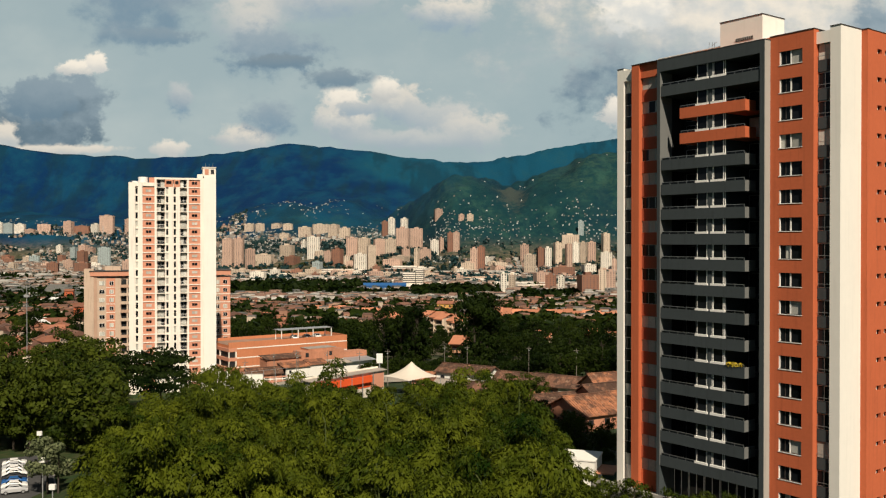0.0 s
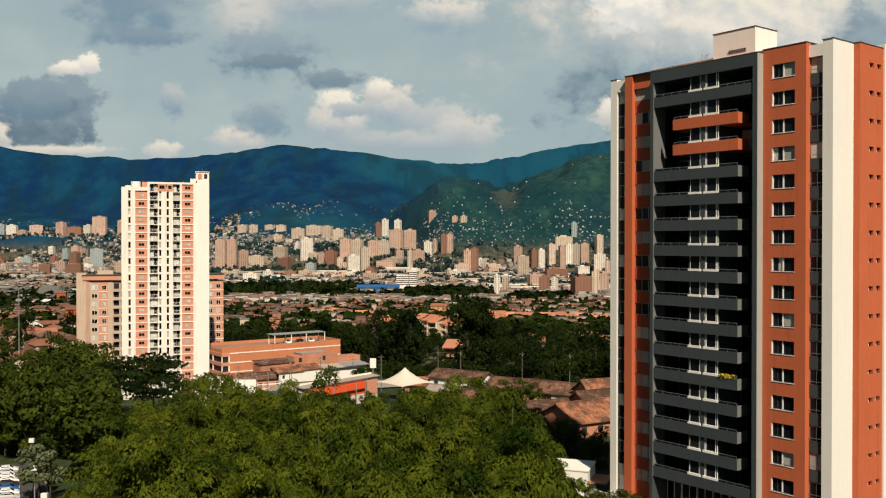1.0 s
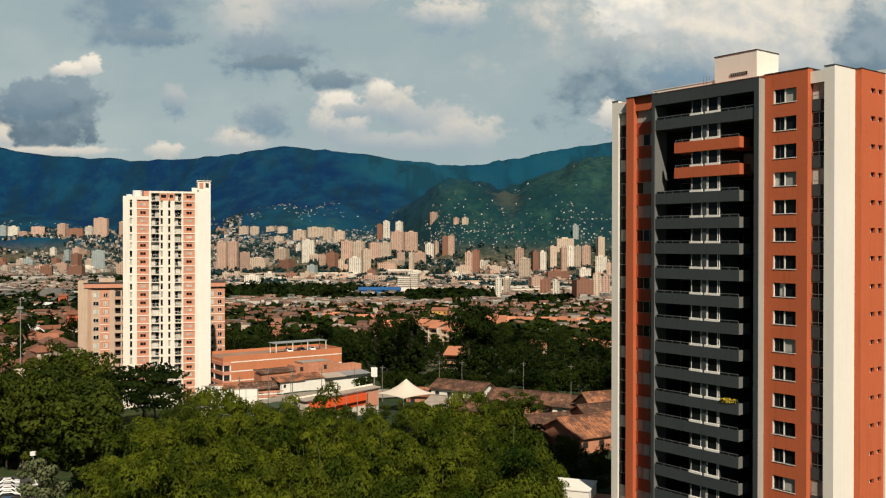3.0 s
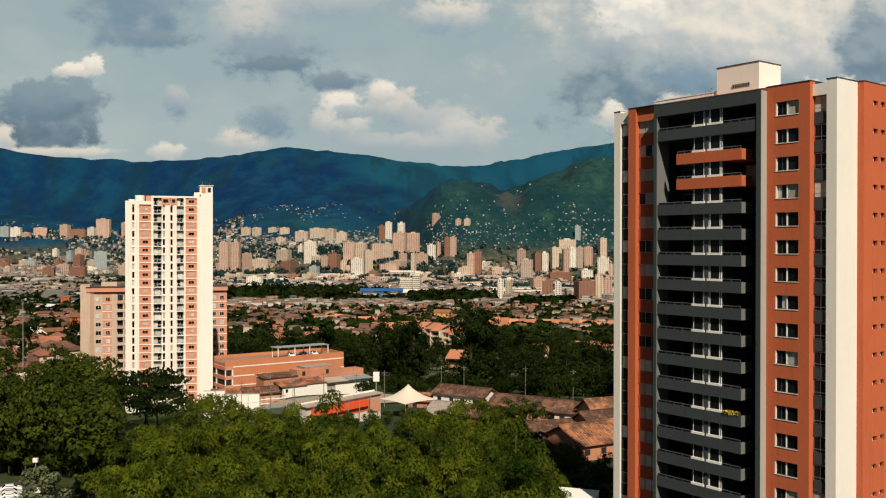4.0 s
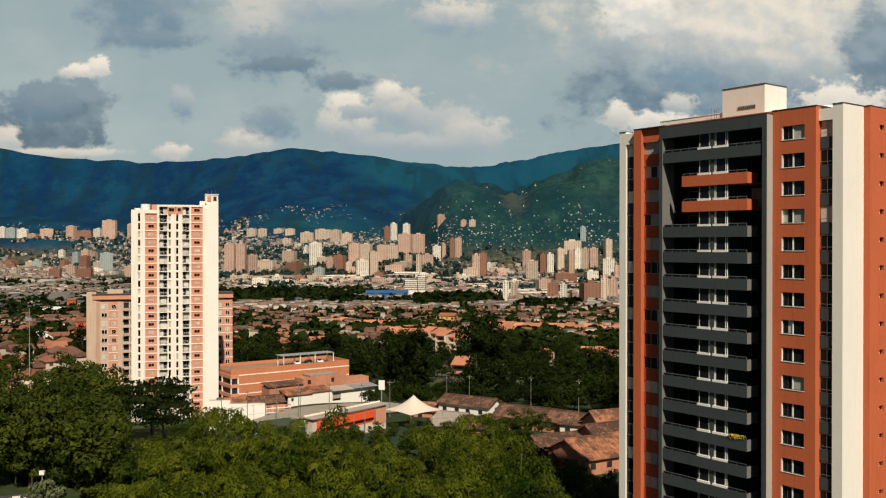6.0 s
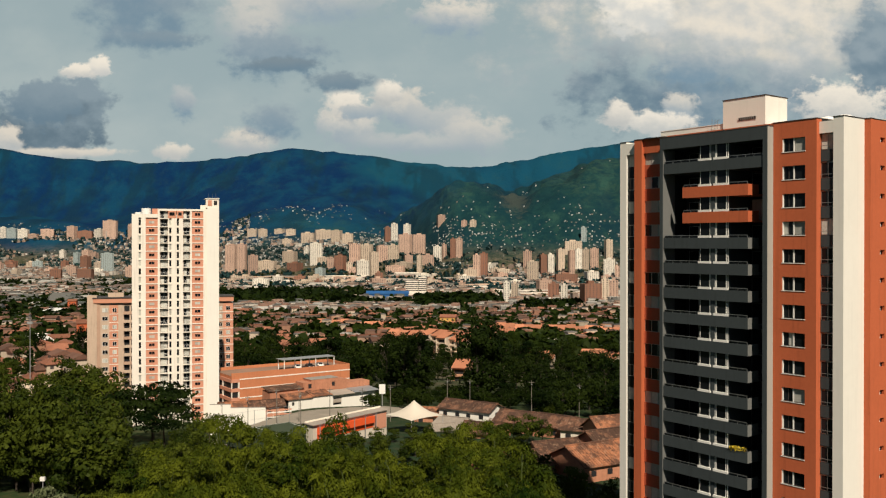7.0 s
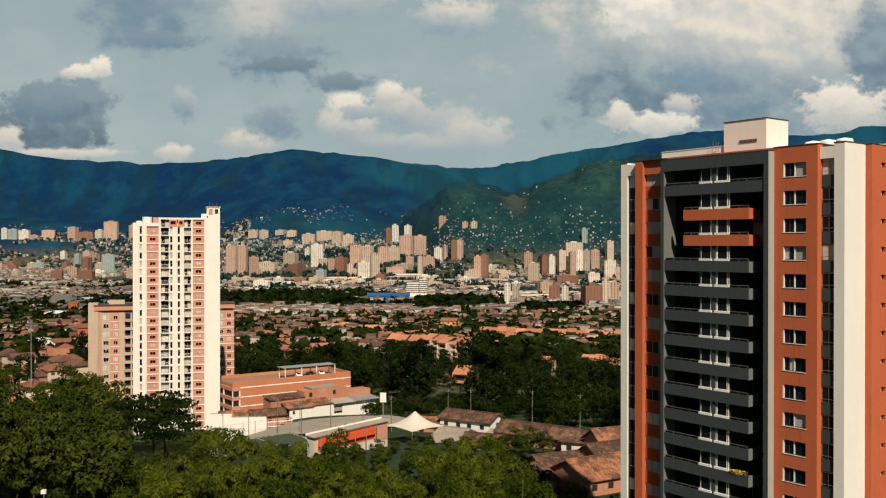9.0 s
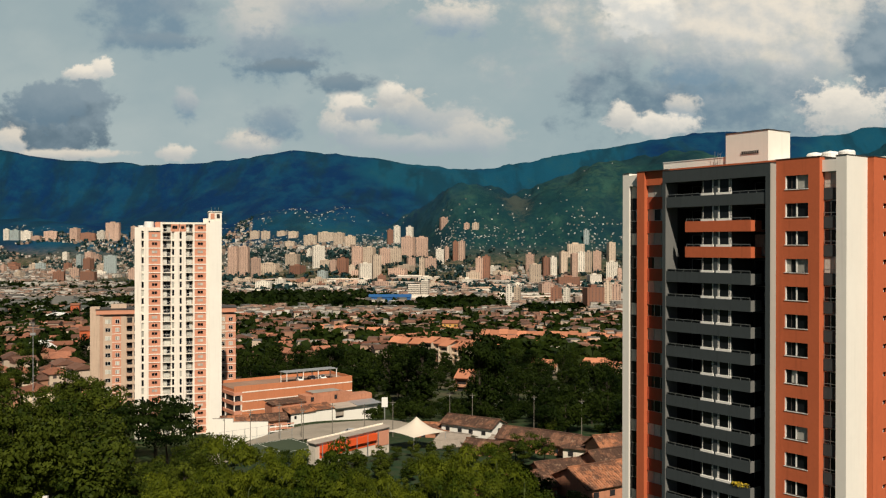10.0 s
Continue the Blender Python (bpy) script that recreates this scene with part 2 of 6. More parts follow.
def ground_height(x, y):
    x, y = np.asarray(x, float), np.asarray(y, float)
    z = np.interp(y, [-800, 0, 60, 100, 155, 182, 220, 250, 285, 500, 900, 1500, 2300, 4000], [4, 2, 0, -3, -4.5, -4.5, -7.5, -9.5, -14, -24, -40, -54, -52, -44])
    near = smooth01((y - 20) / 80) * (1 - smooth01((y - 190) / 120))
    z = z - near * 11.0 * smooth01((-x - 35) / 38) + near * 3.0 * smooth01((x - 14) / 20) * (1 - smooth01((y - 118) / 30))
    u = x / np.maximum(y, 300)
    start = 2050 + 1500 * smooth01((-u - 0.20) / 0.12) + 200 * smooth01((u - 0.04) / 0.1)
    s = np.clip((y - start) / (4650 - start), 0, 1.06)
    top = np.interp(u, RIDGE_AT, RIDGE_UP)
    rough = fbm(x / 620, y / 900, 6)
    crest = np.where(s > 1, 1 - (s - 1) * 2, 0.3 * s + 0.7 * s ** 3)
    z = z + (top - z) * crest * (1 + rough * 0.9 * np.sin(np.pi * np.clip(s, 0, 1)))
    z = z + s * 14 * fbm(x / 60, y / 120, 3, 3)
    z = z + 82 * smooth01((-u - 0.24) / 0.08) * smooth01((y - 3280) / 460) * (1 - smooth01((y - 3800) / 700))
    z = z + 40 * np.exp(-((u + 0.09) / 0.10) ** 2) * smooth01((y - 2050) / 350) * (1 - smooth01((y - 2900) / 400))
    # nearer spurs under the right-hand mountain
    high = np.interp(u, [-0.17, -0.10, -0.03, 0.03, 0.065, 0.10, 0.19, 0.5], [-60, 100, 190, 256, 226, 250, 300, 380])
    begin = 2180 + 480 * smooth01((0.01 - u) / 0.09)
    climb = smooth01((y - begin) / 800) * (1 - 0.25 * smooth01((y - 3150) / 500))
    spur = -52 + (high + 52) * climb * (1 + 0.35 * fbm(x / 260, y / 420, 5, 2)) + 26 * climb * fbm(x / 90, y / 140, 4, 1)
    z = np.where(y > 2000, np.maximum(z, spur), z)
    return z


def gz(x, y):
    return float(ground_height(x, y))


def ground_material():
    mat = bpy.data.materials.new("valley_ground")
    mat.use_nodes = True
    mat.node_tree.nodes.clear()
    N = Nodes(mat.node_tree)
    where = N.n("ShaderNodeNewGeometry").outputs["Position"]
    axis = N.n("ShaderNodeSeparateXYZ", Vector=where).outputs
    fine = N.noise(where, 0.05, 6, 0.7).outputs[0]
    broad = N.noise(where, 0.0035, 5, 0.6).outputs[0]
    town = N.mix(N.ramp(fine, 0.35, 0.65), (0.03, 0.045, 0.022), (0.15, 0.12, 0.085))
    near = N.mix(N.ramp(N.noise(where, 0.4, 5).outputs[0], 0.4, 0.65), (0.025, 0.045, 0.012), (0.05, 0.055, 0.02))
    low = N.mix(N.ramp(axis[1], 260.0, 420.0), near, town)
    # teal cast of the nearer slopes is distance haze mixed into the colour
    wood = N.mix(N.ramp(N.noise(where, 0.02, 6, 0.75).outputs[0], 0.36, 0.68), (0.004, 0.030, 0.040), (0.009, 0.044, 0.046))
    wood = N.mix(N.m("MULTIPLY", N.ramp(broad, 0.45, 0.62), N.ramp(fine, 0.4, 0.6)), wood, (0.024, 0.062, 0.050))
    # haze and cloud shade of the far slopes are put into these blues
    hazy_forest = N.mix(N.ramp(N.noise(where, 0.006, 7, 0.7).outputs[0], 0.4, 0.64), (0.001, 0.021, 0.074), (0.003, 0.042, 0.092))
    hazy_forest = N.mix(N.ramp(N.noise(where, 0.0011, 3, 0.5).outputs[0], 0.46, 0.60), hazy_forest, (0.004, 0.056, 0.100))
    # slope colour turns to the haze blue with distance
    high = N.mix(N.ramp(N.m("MULTIPLY_ADD", N.m("MULTIPLY", N.m("MAXIMUM", axis[0], 0.0), N.m("SUBTRACT", 1.0, N.ramp(axis[0], 750.0, 1350.0))), -1.1, N.m("MULTIPLY_ADD", broad, 900.0, axis[1])), 2950.0, 4000.0), wood, hazy_forest)
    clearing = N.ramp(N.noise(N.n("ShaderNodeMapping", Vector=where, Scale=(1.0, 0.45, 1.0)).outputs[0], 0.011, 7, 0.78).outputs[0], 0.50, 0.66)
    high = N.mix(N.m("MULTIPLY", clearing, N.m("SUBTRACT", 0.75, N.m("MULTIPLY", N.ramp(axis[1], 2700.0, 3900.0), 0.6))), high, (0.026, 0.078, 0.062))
    # dark stretched streaks over the slopes, in the colour only
    slope_streaks = N.ramp(N.noise(N.n("ShaderNodeMapping", Vector=where, Scale=(1.0, 0.3, 0.3)).outputs[0], 0.007, 4, 0.6).outputs[0], 0.40, 0.52)
    high = N.mix(N.m("MULTIPLY_ADD", slope_streaks, -0.55, 0.55), high, (0.004, 0.024, 0.040))
    # bare earth of an old landslip
    slip = N.n("ShaderNodeVectorMath", )
    slip.operation = "DISTANCE"
    N.put(slip.inputs[0], N.n("ShaderNodeMapping", Vector=where, Scale=(1.0, 0.28, 0.0)).outputs[0])
    slip.inputs[1].default_value = (205, 2830 * 0.28, 0)
    bare = N.m("SUBTRACT", 1.0, N.ramp(N.m("MULTIPLY_ADD", N.m("SUBTRACT", fine, 0.5), 150.0, slip.outputs["Value"]), 22.0, 58.0))
    high = N.mix(N.m("MULTIPLY", bare, 0.55), high, (0.070, 0.078, 0.062))
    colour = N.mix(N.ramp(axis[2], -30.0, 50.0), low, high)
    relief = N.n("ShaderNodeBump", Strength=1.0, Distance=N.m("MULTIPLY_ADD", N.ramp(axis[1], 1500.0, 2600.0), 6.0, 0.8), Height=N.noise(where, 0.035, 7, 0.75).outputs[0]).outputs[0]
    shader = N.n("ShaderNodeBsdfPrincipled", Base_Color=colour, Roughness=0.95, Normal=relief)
    shader.inputs["Specular IOR Level"].default_value = 0.1
    N.t.links.new(shader.outputs[0], N.n("ShaderNodeOutputMaterial").inputs[0])
    return mat


def build_ground():
    s = np.linspace(-1, 1, 301)
    xs = 90 * np.sinh(s * 4.7)
    ys = np.concatenate([np.linspace(-900, 0, 10)[:-1], np.linspace(0, 330, 50), 330 * (4950 / 330) ** np.linspace(0, 1, 240)[1:]])
    gx, gy = np.meshgrid(xs, ys)
    verts = np.stack([gx, gy, ground_height(gx, gy)], -1).reshape(-1, 3)
    n, m = len(xs), len(ys)
    i = (np.arange(m - 1)[:, None] * n + np.arange(n - 1)).ravel()
    data = bpy.data.meshes.new("ground")
    data.from_pydata(verts.tolist(), [], np.stack([i, i + 1, i + n + 1, i + n], 1).tolist())
    data.polygons.foreach_set("use_smooth", [True] * len(data.polygons))
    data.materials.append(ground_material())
    tagged(new("ground", data), "wooded valley floor that rises to mountain ridges tinted hazy blue", "ground", kind="structure")


build_ground()


# ---- near apartment tower ----
FRAMES = {}


def frame_grid(w, h, mullions, bar):
    """One connected lattice of frame bars."""
    xs = [0.0, bar]
    for q in mullions:
        xs += [q * w - bar * 0.7, q * w + bar * 0.7]
    xs += [w - bar, w]
    zs = [0.0, bar, h - bar, h]
    bm = bmesh.new()
    v = {(i, j, k): bm.verts.new((x, 0.07 * k, z)) for i, x in enumerate(xs) for j, z in enumerate(zs) for k in (0, 1)}
    nx, nz = len(xs) - 1, len(zs) - 1
    solid = lambda i, j: 0 <= i < nx and 0 <= j < nz and (i % 2 == 0 or j % 2 == 0)
    for i in range(nx):
        for j in range(nz):
            if not solid(i, j):
                continue
            a, b, c, d = (i, j), (i + 1, j), (i + 1, j + 1), (i, j + 1)
            bm.faces.new([v[(*q, 0)] for q in (a, b, c, d)])
            bm.faces.new([v[(*q, 1)] for q in (d, c, b, a)])
            for (p, q), (m, n) in (((a, b), (i, j - 1)), ((b, c), (i + 1, j)), ((c, d), (i, j + 1)), ((d, a), (i - 1, j))):
                if not solid(m, n):
                    bm.faces.new((v[(*q, 0)], v[(*p, 0)], v[(*p, 1)], v[(*q, 1)]))
    return bm


def lattice_wall(xs, zs, y0, y1, hole, across="x"):
    """One connected wall with openings. hole(i, j) tells which cells of the grid are open."""
    bm = bmesh.new()
    at = (lambda x, y, z: (x, y, z)) if across == "x" else (lambda x, y, z: (y, x, z))
    v = {(i, j, k): bm.verts.new(at(x, y, z)) for i, x in enumerate(xs) for j, z in enumerate(zs) for k, y in enumerate((y0, y1))}
    nx, nz = len(xs) - 1, len(zs) - 1
    solid = lambda i, j: 0 <= i < nx and 0 <= j < nz and not hole(i, j)
    for i in range(nx):
        for j in range(nz):
            if not solid(i, j):
                continue
            a, b, c, d = (i, j), (i + 1, j), (i + 1, j + 1), (i, j + 1)
            bm.faces.new([v[(*q, 0)] for q in (a, b, c, d)])
            bm.faces.new([v[(*q, 1)] for q in (d, c, b, a)])
            for (p, q), (m, n) in (((a, b), (i, j - 1)), ((b, c), (i + 1, j)), ((c, d), (i, j + 1)), ((d, a), (i - 1, j))):
                if not solid(m, n):
                    bm.faces.new((v[(*q, 0)], v[(*p, 0)], v[(*p, 1)], v[(*q, 1)]))
    bmesh.ops.delete(bm, geom=[q for q in bm.verts if not q.link_faces], context="VERTS")
    bmesh.ops.recalc_face_normals(bm, faces=bm.faces)
    return bm


def railing(a, b, y0, y1, z0, z1, n):
    """Handrail and balusters in one piece."""
    xs = []
    for i in range(n + 1):
        q = a + (b - a - 0.03) * i / n
        xs += [q, q + 0.03]
    return lattice_wall(xs, [z0, z1 - 0.05, z1], y0, y1, lambda i, j: i % 2 == 1 and j == 0)


def window_unit(parent, x, y, z, w, h, mullions, mat=GLASS, turn=0.0, sill=False, frame_mat=None, bar=0.05):
    """A window: frame with mullions and sill, and one pane behind each light. Local x runs along the wall, y inwards."""
    frame_mat = frame_mat or TRIM
    key = (round(w, 2), round(h, 2), tuple(mullions), sill, frame_mat.name, bar)
    if key not in FRAMES:
        bm = frame_grid(w, h, mullions, bar)
        data = bpy.data.meshes.new("window_frame")
        bm.to_mesh(data)
        bm.free()
        data.materials.append(frame_mat)
        panes = []
        edges = [0, *mullions, 1]
        for a, b in zip(edges, edges[1:]):
            bm = boxes((a * w + bar * 0.6, b * w - bar * 0.6, 0.03, 0.045, bar * 0.8, h - bar * 0.8))
            pane = bpy.data.meshes.new("pane")
            bm.to_mesh(pane)
            bm.free()
            pane.materials.append(GLASS)
            panes.append(pane)
        FRAMES[key] = (data, panes)
    data, panes = FRAMES[key]
    ob = piece("window", data, (x, y, z), parent)
    ob.rotation_euler.z = turn
    if sill:
        part("sill", boxes((-0.1, w + 0.1, -0.2, -0.005, -0.14, 0.2)), frame_mat, ob)
    kinds = mat if isinstance(mat, (list, tuple)) else [mat] * len(panes)
    for pane, kind in zip(panes, kinds):
        p = piece("pane", pane, (0, 0, 0), ob)
        if kind is not GLASS:
            p.material_slots[0].link = "OBJECT"
            p.material_slots[0].material = kind
    return ob


FLOOR, ROOF = 2.65, 47.75


def near_tower():
    rng = random.Random(4)
    t = thing("apartment_tower", pose(36.11, 82.51, 0, 0, 0, -53.11), "tall orange brick and white apartment tower with charcoal balconies", "apartment building")
    base = 0.2
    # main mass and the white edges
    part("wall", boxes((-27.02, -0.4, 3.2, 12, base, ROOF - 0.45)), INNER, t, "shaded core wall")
    part("wall", boxes((-27.02, -26.07, 0, 3.2, base, ROOF - 0.1), (-27.02, -26.5, 3.2, 12, base, ROOF - 0.1)), WHITE, t, "white rendered edge wall")
    part("wall", boxes((-1.01, 0, 0, 3.6, base, ROOF)), WHITE, t, "white rendered corner wall")
    part("coping", boxes((-1.05, 0.05, -0.05, 3.6, ROOF, ROOF + 0.07)), COPING, t)
    part("coping", boxes((-27.06, -26.07, -0.05, 3.2, ROOF - 0.1, ROOF - 0.03)), COPING, t)
    # orange pillar and recessed orange wall beside the balconies
    part("pillar", boxes((-24.45, -23.38, -0.5, 3.2, base, ROOF - 0.05)), ORANGE, t, "orange brick pillar")
    part("wall", boxes((-23.38, -20.07, -0.2, 3.2, 46.15, ROOF - 0.05)), ORANGE, t, "orange brick wall head")
    part("wall", boxes((-23.38, -20.07, 0.0, 3.2, base, 46.15 - 16 * FLOOR - 1.3)), ORANGE, t, "recessed orange brick wall")
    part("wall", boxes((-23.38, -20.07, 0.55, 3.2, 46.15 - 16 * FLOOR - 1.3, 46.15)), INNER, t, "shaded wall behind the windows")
    for k in range(1, 17):
        z = 46.15 - FLOOR * k
        part("spandrel", boxes((-23.38, -20.07, 0.0, 0.55, z, z + FLOOR - 1.3)), DARKER_ORANGE, t, "dark orange brick spandrel")
    part("coping", boxes((-24.5, -20.07, -0.55, 3.2, ROOF - 0.05, ROOF + 0.02)), COPING, t)
    for k in range(17):
        z = 46.15 - FLOOR * k - 1.3
        pale = k == 0 or rng.random() < (0.75 if 4 < k < 15 else 0.25)
        kinds = [CURTAIN if pale and rng.random() < 0.85 else GLASS for _ in range(3)]
        window_unit(t, -23.36, 0.10, z, 3.27, 1.3, (0.28, 0.56), kinds, frame_mat=RAIL, bar=0.045)
        window_unit(t, -26.05, 0.35, z, 1.58, 1.3, (0.5,), CURTAIN if rng.random() < 0.45 else GLASS, frame_mat=RAIL, bar=0.04)
        if k < 16:
            part("spandrel", boxes((-26.05, -24.47, 0.3, 0.5, z - 1.33, z - 0.02)), GLASS, t, "dark glazed spandrel")
            part("spandrel", boxes((-2.35, -1.01, 0.22, 0.5, z - 1.1, z - 0.02)), GREY, t, "charcoal spandrel panel")
        window_unit(t, -2.35, 0.3, z - 0.0, 1.34, 1.45, (0.5,), CURTAIN if k in (0, 3, 14) else GLASS, frame_mat=RAIL, bar=0.04)
        part("rail", boxes((-2.35, -1.01, 0.12, 0.16, z + 0.32, z + 0.37)), RAIL, t)
    part("wall", boxes((-26.07, -24.45, 0.5, 3.2, base, ROOF - 0.3), (-2.39, -1.01, 0.5, 3.2, base, ROOF - 0.3),
                       (-26.07, -24.45, 0.0, 0.5, 46.2, ROOF - 0.3), (-2.39, -1.01, 0.0, 0.5, 46.35, ROOF - 0.3)), WHITE, t, "white rendered wall above the windows")
    # orange front with one window a floor
    zs = [base]
    for k in range(16, -1, -1):
        zs += [46.15 - FLOOR * k - 1.3, 46.15 - FLOOR * k]
    zs.append(ROOF)
    part("wall", lattice_wall([-6.94, -5.96, -3.54, -2.39], zs, -0.45, 0.4, lambda i, j: i == 1 and j % 2 == 1), ORANGE, t, "orange brick front wall")
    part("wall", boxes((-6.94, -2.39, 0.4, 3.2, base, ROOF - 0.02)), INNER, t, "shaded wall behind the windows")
    for k in range(17):
        z = 46.15 - FLOOR * k
        kinds = [GLASS, GLASS, GLASS]
        if k in (0, 14):
            kinds = [GLASS, GLASS, CURTAIN]
        elif k == 3:
            kinds = [CURTAIN, GLASS, CURTAIN]
        elif rng.random() < 0.25:
            kinds[rng.randrange(3)] = CURTAIN
        window_unit(t, -5.96, -0.25, z - 1.3, 2.42, 1.3, (0.25, 0.5), kinds, frame_mat=COPING, bar=0.04)
        part("jamb", boxes((-5.96, -5.86, -0.4, -0.26, z - 1.3, z - 0.01)), TRIM, t, "white window jamb")
        part("mullion", boxes((-4.86, -4.74, -0.32, -0.25, z - 1.28, z - 0.02)), TRIM, t, "white window post")
        part("sill", boxes((-6.0, -3.5, -0.5, -0.26, z - 1.36, z - 1.3)), TRIM, t)
    part("coping", boxes((-6.99, -2.34, -0.5, 3.2, ROOF, ROOF + 0.07)), COPING, t)
    # side wall
    zs = [base]
    for k in range(17, -1, -1):
        zs += [46.1 - FLOOR * k - 0.45, 46.1 - FLOOR * k]
        for a, b in ((5.35, 6.2), (6.75, 7.55)):
            z = 46.1 - FLOOR * k
            part("window", boxes((0.3, 0.36, a, b, z - 0.45, z)), GLASS, t)
            part("mullion", boxes((0.36, 0.4, a + 0.4, a + 0.46, z - 0.44, z - 0.01)), TRIM, t)
    zs.append(ROOF - 0.02)
    part("wall", lattice_wall([3.6, 5.35, 6.2, 6.75, 7.55, 8.0], zs, 0.6, 0.3, lambda i, j: i in (1, 3) and j % 2 == 1, "y"), ORANGE, t, "orange brick side wall with small paired windows")
    part("wall", boxes((-1, 0.3, 3.6, 8.0, base, ROOF - 0.03)), ORANGE, t, "orange brick side wall backing")
    part("coping", boxes((-1, 0.65, 3.55, 4.2, ROOF, ROOF + 0.06), (-1, 0.65, 4.2, 8.0, ROOF - 0.02, ROOF + 0.03)), COPING, t)
    part("wall", boxes((-1, 0.75, 8.0, 12, base, ROOF + 0.4)), WHITE, t, "white rendered side wall")
    # charcoal portal round the balconies
    part("portal", boxes((-20.07, -19.68, -1.4, 3.2, base, 47.45), (-7.45, -6.94, -1.4, 3.2, base, 47.45), (-19.68, -7.45, -1.4, 3.2, 46.2, 47.45)), GREY, t, "charcoal balcony portal")
    # pale sheet stands in for sunlight on the charcoal portal's side
    part("portal_side", boxes((-6.94, -6.91, -1.38, -0.46, base, 47.4)), LIGHT_GREY, t, "portal cheek painted pale for sunlight")
    # one inner wall: sunlight painted on its front part, shade on its rear
    part("portal_side", boxes((-19.68, -19.65, -1.36, 0.6, 3.8, 46.2)), SUNLIT_GREY, t, "inner cheek front painted paler for sunlight")
    part("portal_side", boxes((-19.68, -19.66, 0.6, 2.6, 3.8, 46.2)), INNER, t, "inner cheek rear painted dark for shade")
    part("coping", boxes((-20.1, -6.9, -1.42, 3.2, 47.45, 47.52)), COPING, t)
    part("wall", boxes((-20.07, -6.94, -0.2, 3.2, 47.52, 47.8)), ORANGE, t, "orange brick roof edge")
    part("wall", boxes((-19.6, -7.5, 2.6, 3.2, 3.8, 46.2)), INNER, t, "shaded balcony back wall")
    for k in range(16):
        z = 40.88 + FLOOR * (1 - k)
        x0, x1 = (-19.62, -7.46) if k in (0, 15) else (-17.12, -9.15) if k in (1, 2) else (-19.62, -9.15)
        skin = ORANGE if k in (1, 2) else GREY
        b = part("balcony", boxes((x0, x1, -1.3, -1.12, z, z + 1.12), (x0, x1, -1.12, 2.6, z, z + 0.18)), skin, t, "orange balcony" if k in (1, 2) else "charcoal balcony")
        if k not in (0, 15):
            # charcoal balcony ends painted paler in place of sunlight
            part("cheek", boxes((x1 - 0.2, x1 + 0.01, -1.29, 0.5, z + 0.18, z + 1.1), (x1, x1 + 0.012, -1.29, 0.5, z + 0.01, z + 0.18)), ORANGE if k in (1, 2) else SUNLIT_GREY, b)
            part("slab_edge", boxes((x1 + 0.012, -7.46, 1.4, 2.6, z + 0.05, z + 0.17)), CONCRETE, b)
            part("post", boxes((-8.75, -8.68, 1.32, 1.4, z + 0.17, z + 1.2)), RAIL, b)
            part("rail", boxes((-9.1, -7.46, 1.34, 1.39, z + 1.2, z + 1.25)), RAIL, b)
        for a, c in ((x0 + 0.1, -15.2), (-11.4, x1 - 0.1)):
            part("rail", railing(a, c, -1.24, -1.2, z + 1.12, z + 1.39, max(2, int((c - a) / 0.9))), RAIL, b)
            part("glass_guard", boxes((a + 0.03, c - 0.03, -1.222, -1.21, z + 1.125, z + 1.33)), GLASS, b)
        # middle bay with two windows
        top = z + FLOOR
        part("bay", boxes((-15.1, -11.58, -0.9, 2.6, z + 0.18, top), (-13.66, -13.2, -1.12, -0.9, z + 0.18, top)), GREY, b, "charcoal bay between balconies")
        window_unit(b, -15.06, -1.05, z + 1.15, 1.36, top - z - 1.08, (0.9,), GLASS, sill=True, bar=0.045)
        window_unit(b, -13.18, -1.05, z + 1.15, 1.56, top - z - 1.08, (0.1, 0.86), GLASS, sill=True, bar=0.05)
        # balcony doors in the back wall
        for a, c in ((-19.2, -15.4), (-11.3, -7.7)):
            window_unit(b, a, 2.5, z + 0.2, c - a, 2.2, (0.33, 0.66), [CURTAIN if rng.random() < 0.12 else GLASS for _ in range(3)], frame_mat=RAIL)
    # yellow banner-like strip along one balcony, made of small scattered quads
    rs = np.random.RandomState(2)
    bm = bmesh.new()
    for _ in range(120):
        c = np.array([rs.uniform(-11.3, -9.4), rs.uniform(-1.4, -1.0), 15.5 + 0.34 * rs.rand()])
        a, b = rs.randn(3) * 0.07, rs.randn(3) * 0.07
        bm.faces.new([bm.verts.new(q) for q in (c - a, c + b, c + a, c - b)])
    part("balcony_strip", bm, YELLOW_STRIP, t, "yellow banner-like strip on a balcony edge")
    # ground floor under the balconies
    part("wall", boxes((-20.07, -6.94, 1.2, 3.2, base, 3.78)), INNER, t, "shaded lobby wall")
    for i in range(6):
        window_unit(t, -19.5 + 2.0 * i, 0.9, 0.4, 1.9, 3.2, (0.5,), GLASS)
    # roof: setback wall, lift house with vent, tanks, aerials
    part("roof", boxes((-26.5, -0.4, 3.2, 12, ROOF - 0.45, ROOF - 0.35)), CONCRETE, t)
    part("roof_wall", boxes((-24.6, -16.1, 4.2, 10, ROOF - 0.35, 49.0)), WHITE, t, "white roof wall")
    part("coping", boxes((-24.65, -16.1, 4.15, 10, 49.0, 49.07)), TRIM, t)
    lift = part("lift_house", boxes((-15.91, -10.75, 3.95, 7.88, ROOF - 0.35, 51.45)), WHITE, t, "white lift house")
    part("coping", boxes((-15.97, -10.69, 3.89, 7.94, 51.45, 51.53)), COPING, lift)
    part("vent", boxes((-13.95, -11.85, 3.9, 3.953, 49.1, 49.42)), DARK, lift)
    vent = boxes(*[(-13.93 + 0.26 * i, -13.88 + 0.26 * i, 3.86, 3.9, 49.12, 49.4) for i in range(9)])
    part("louvre", vent, CONCRETE, lift)
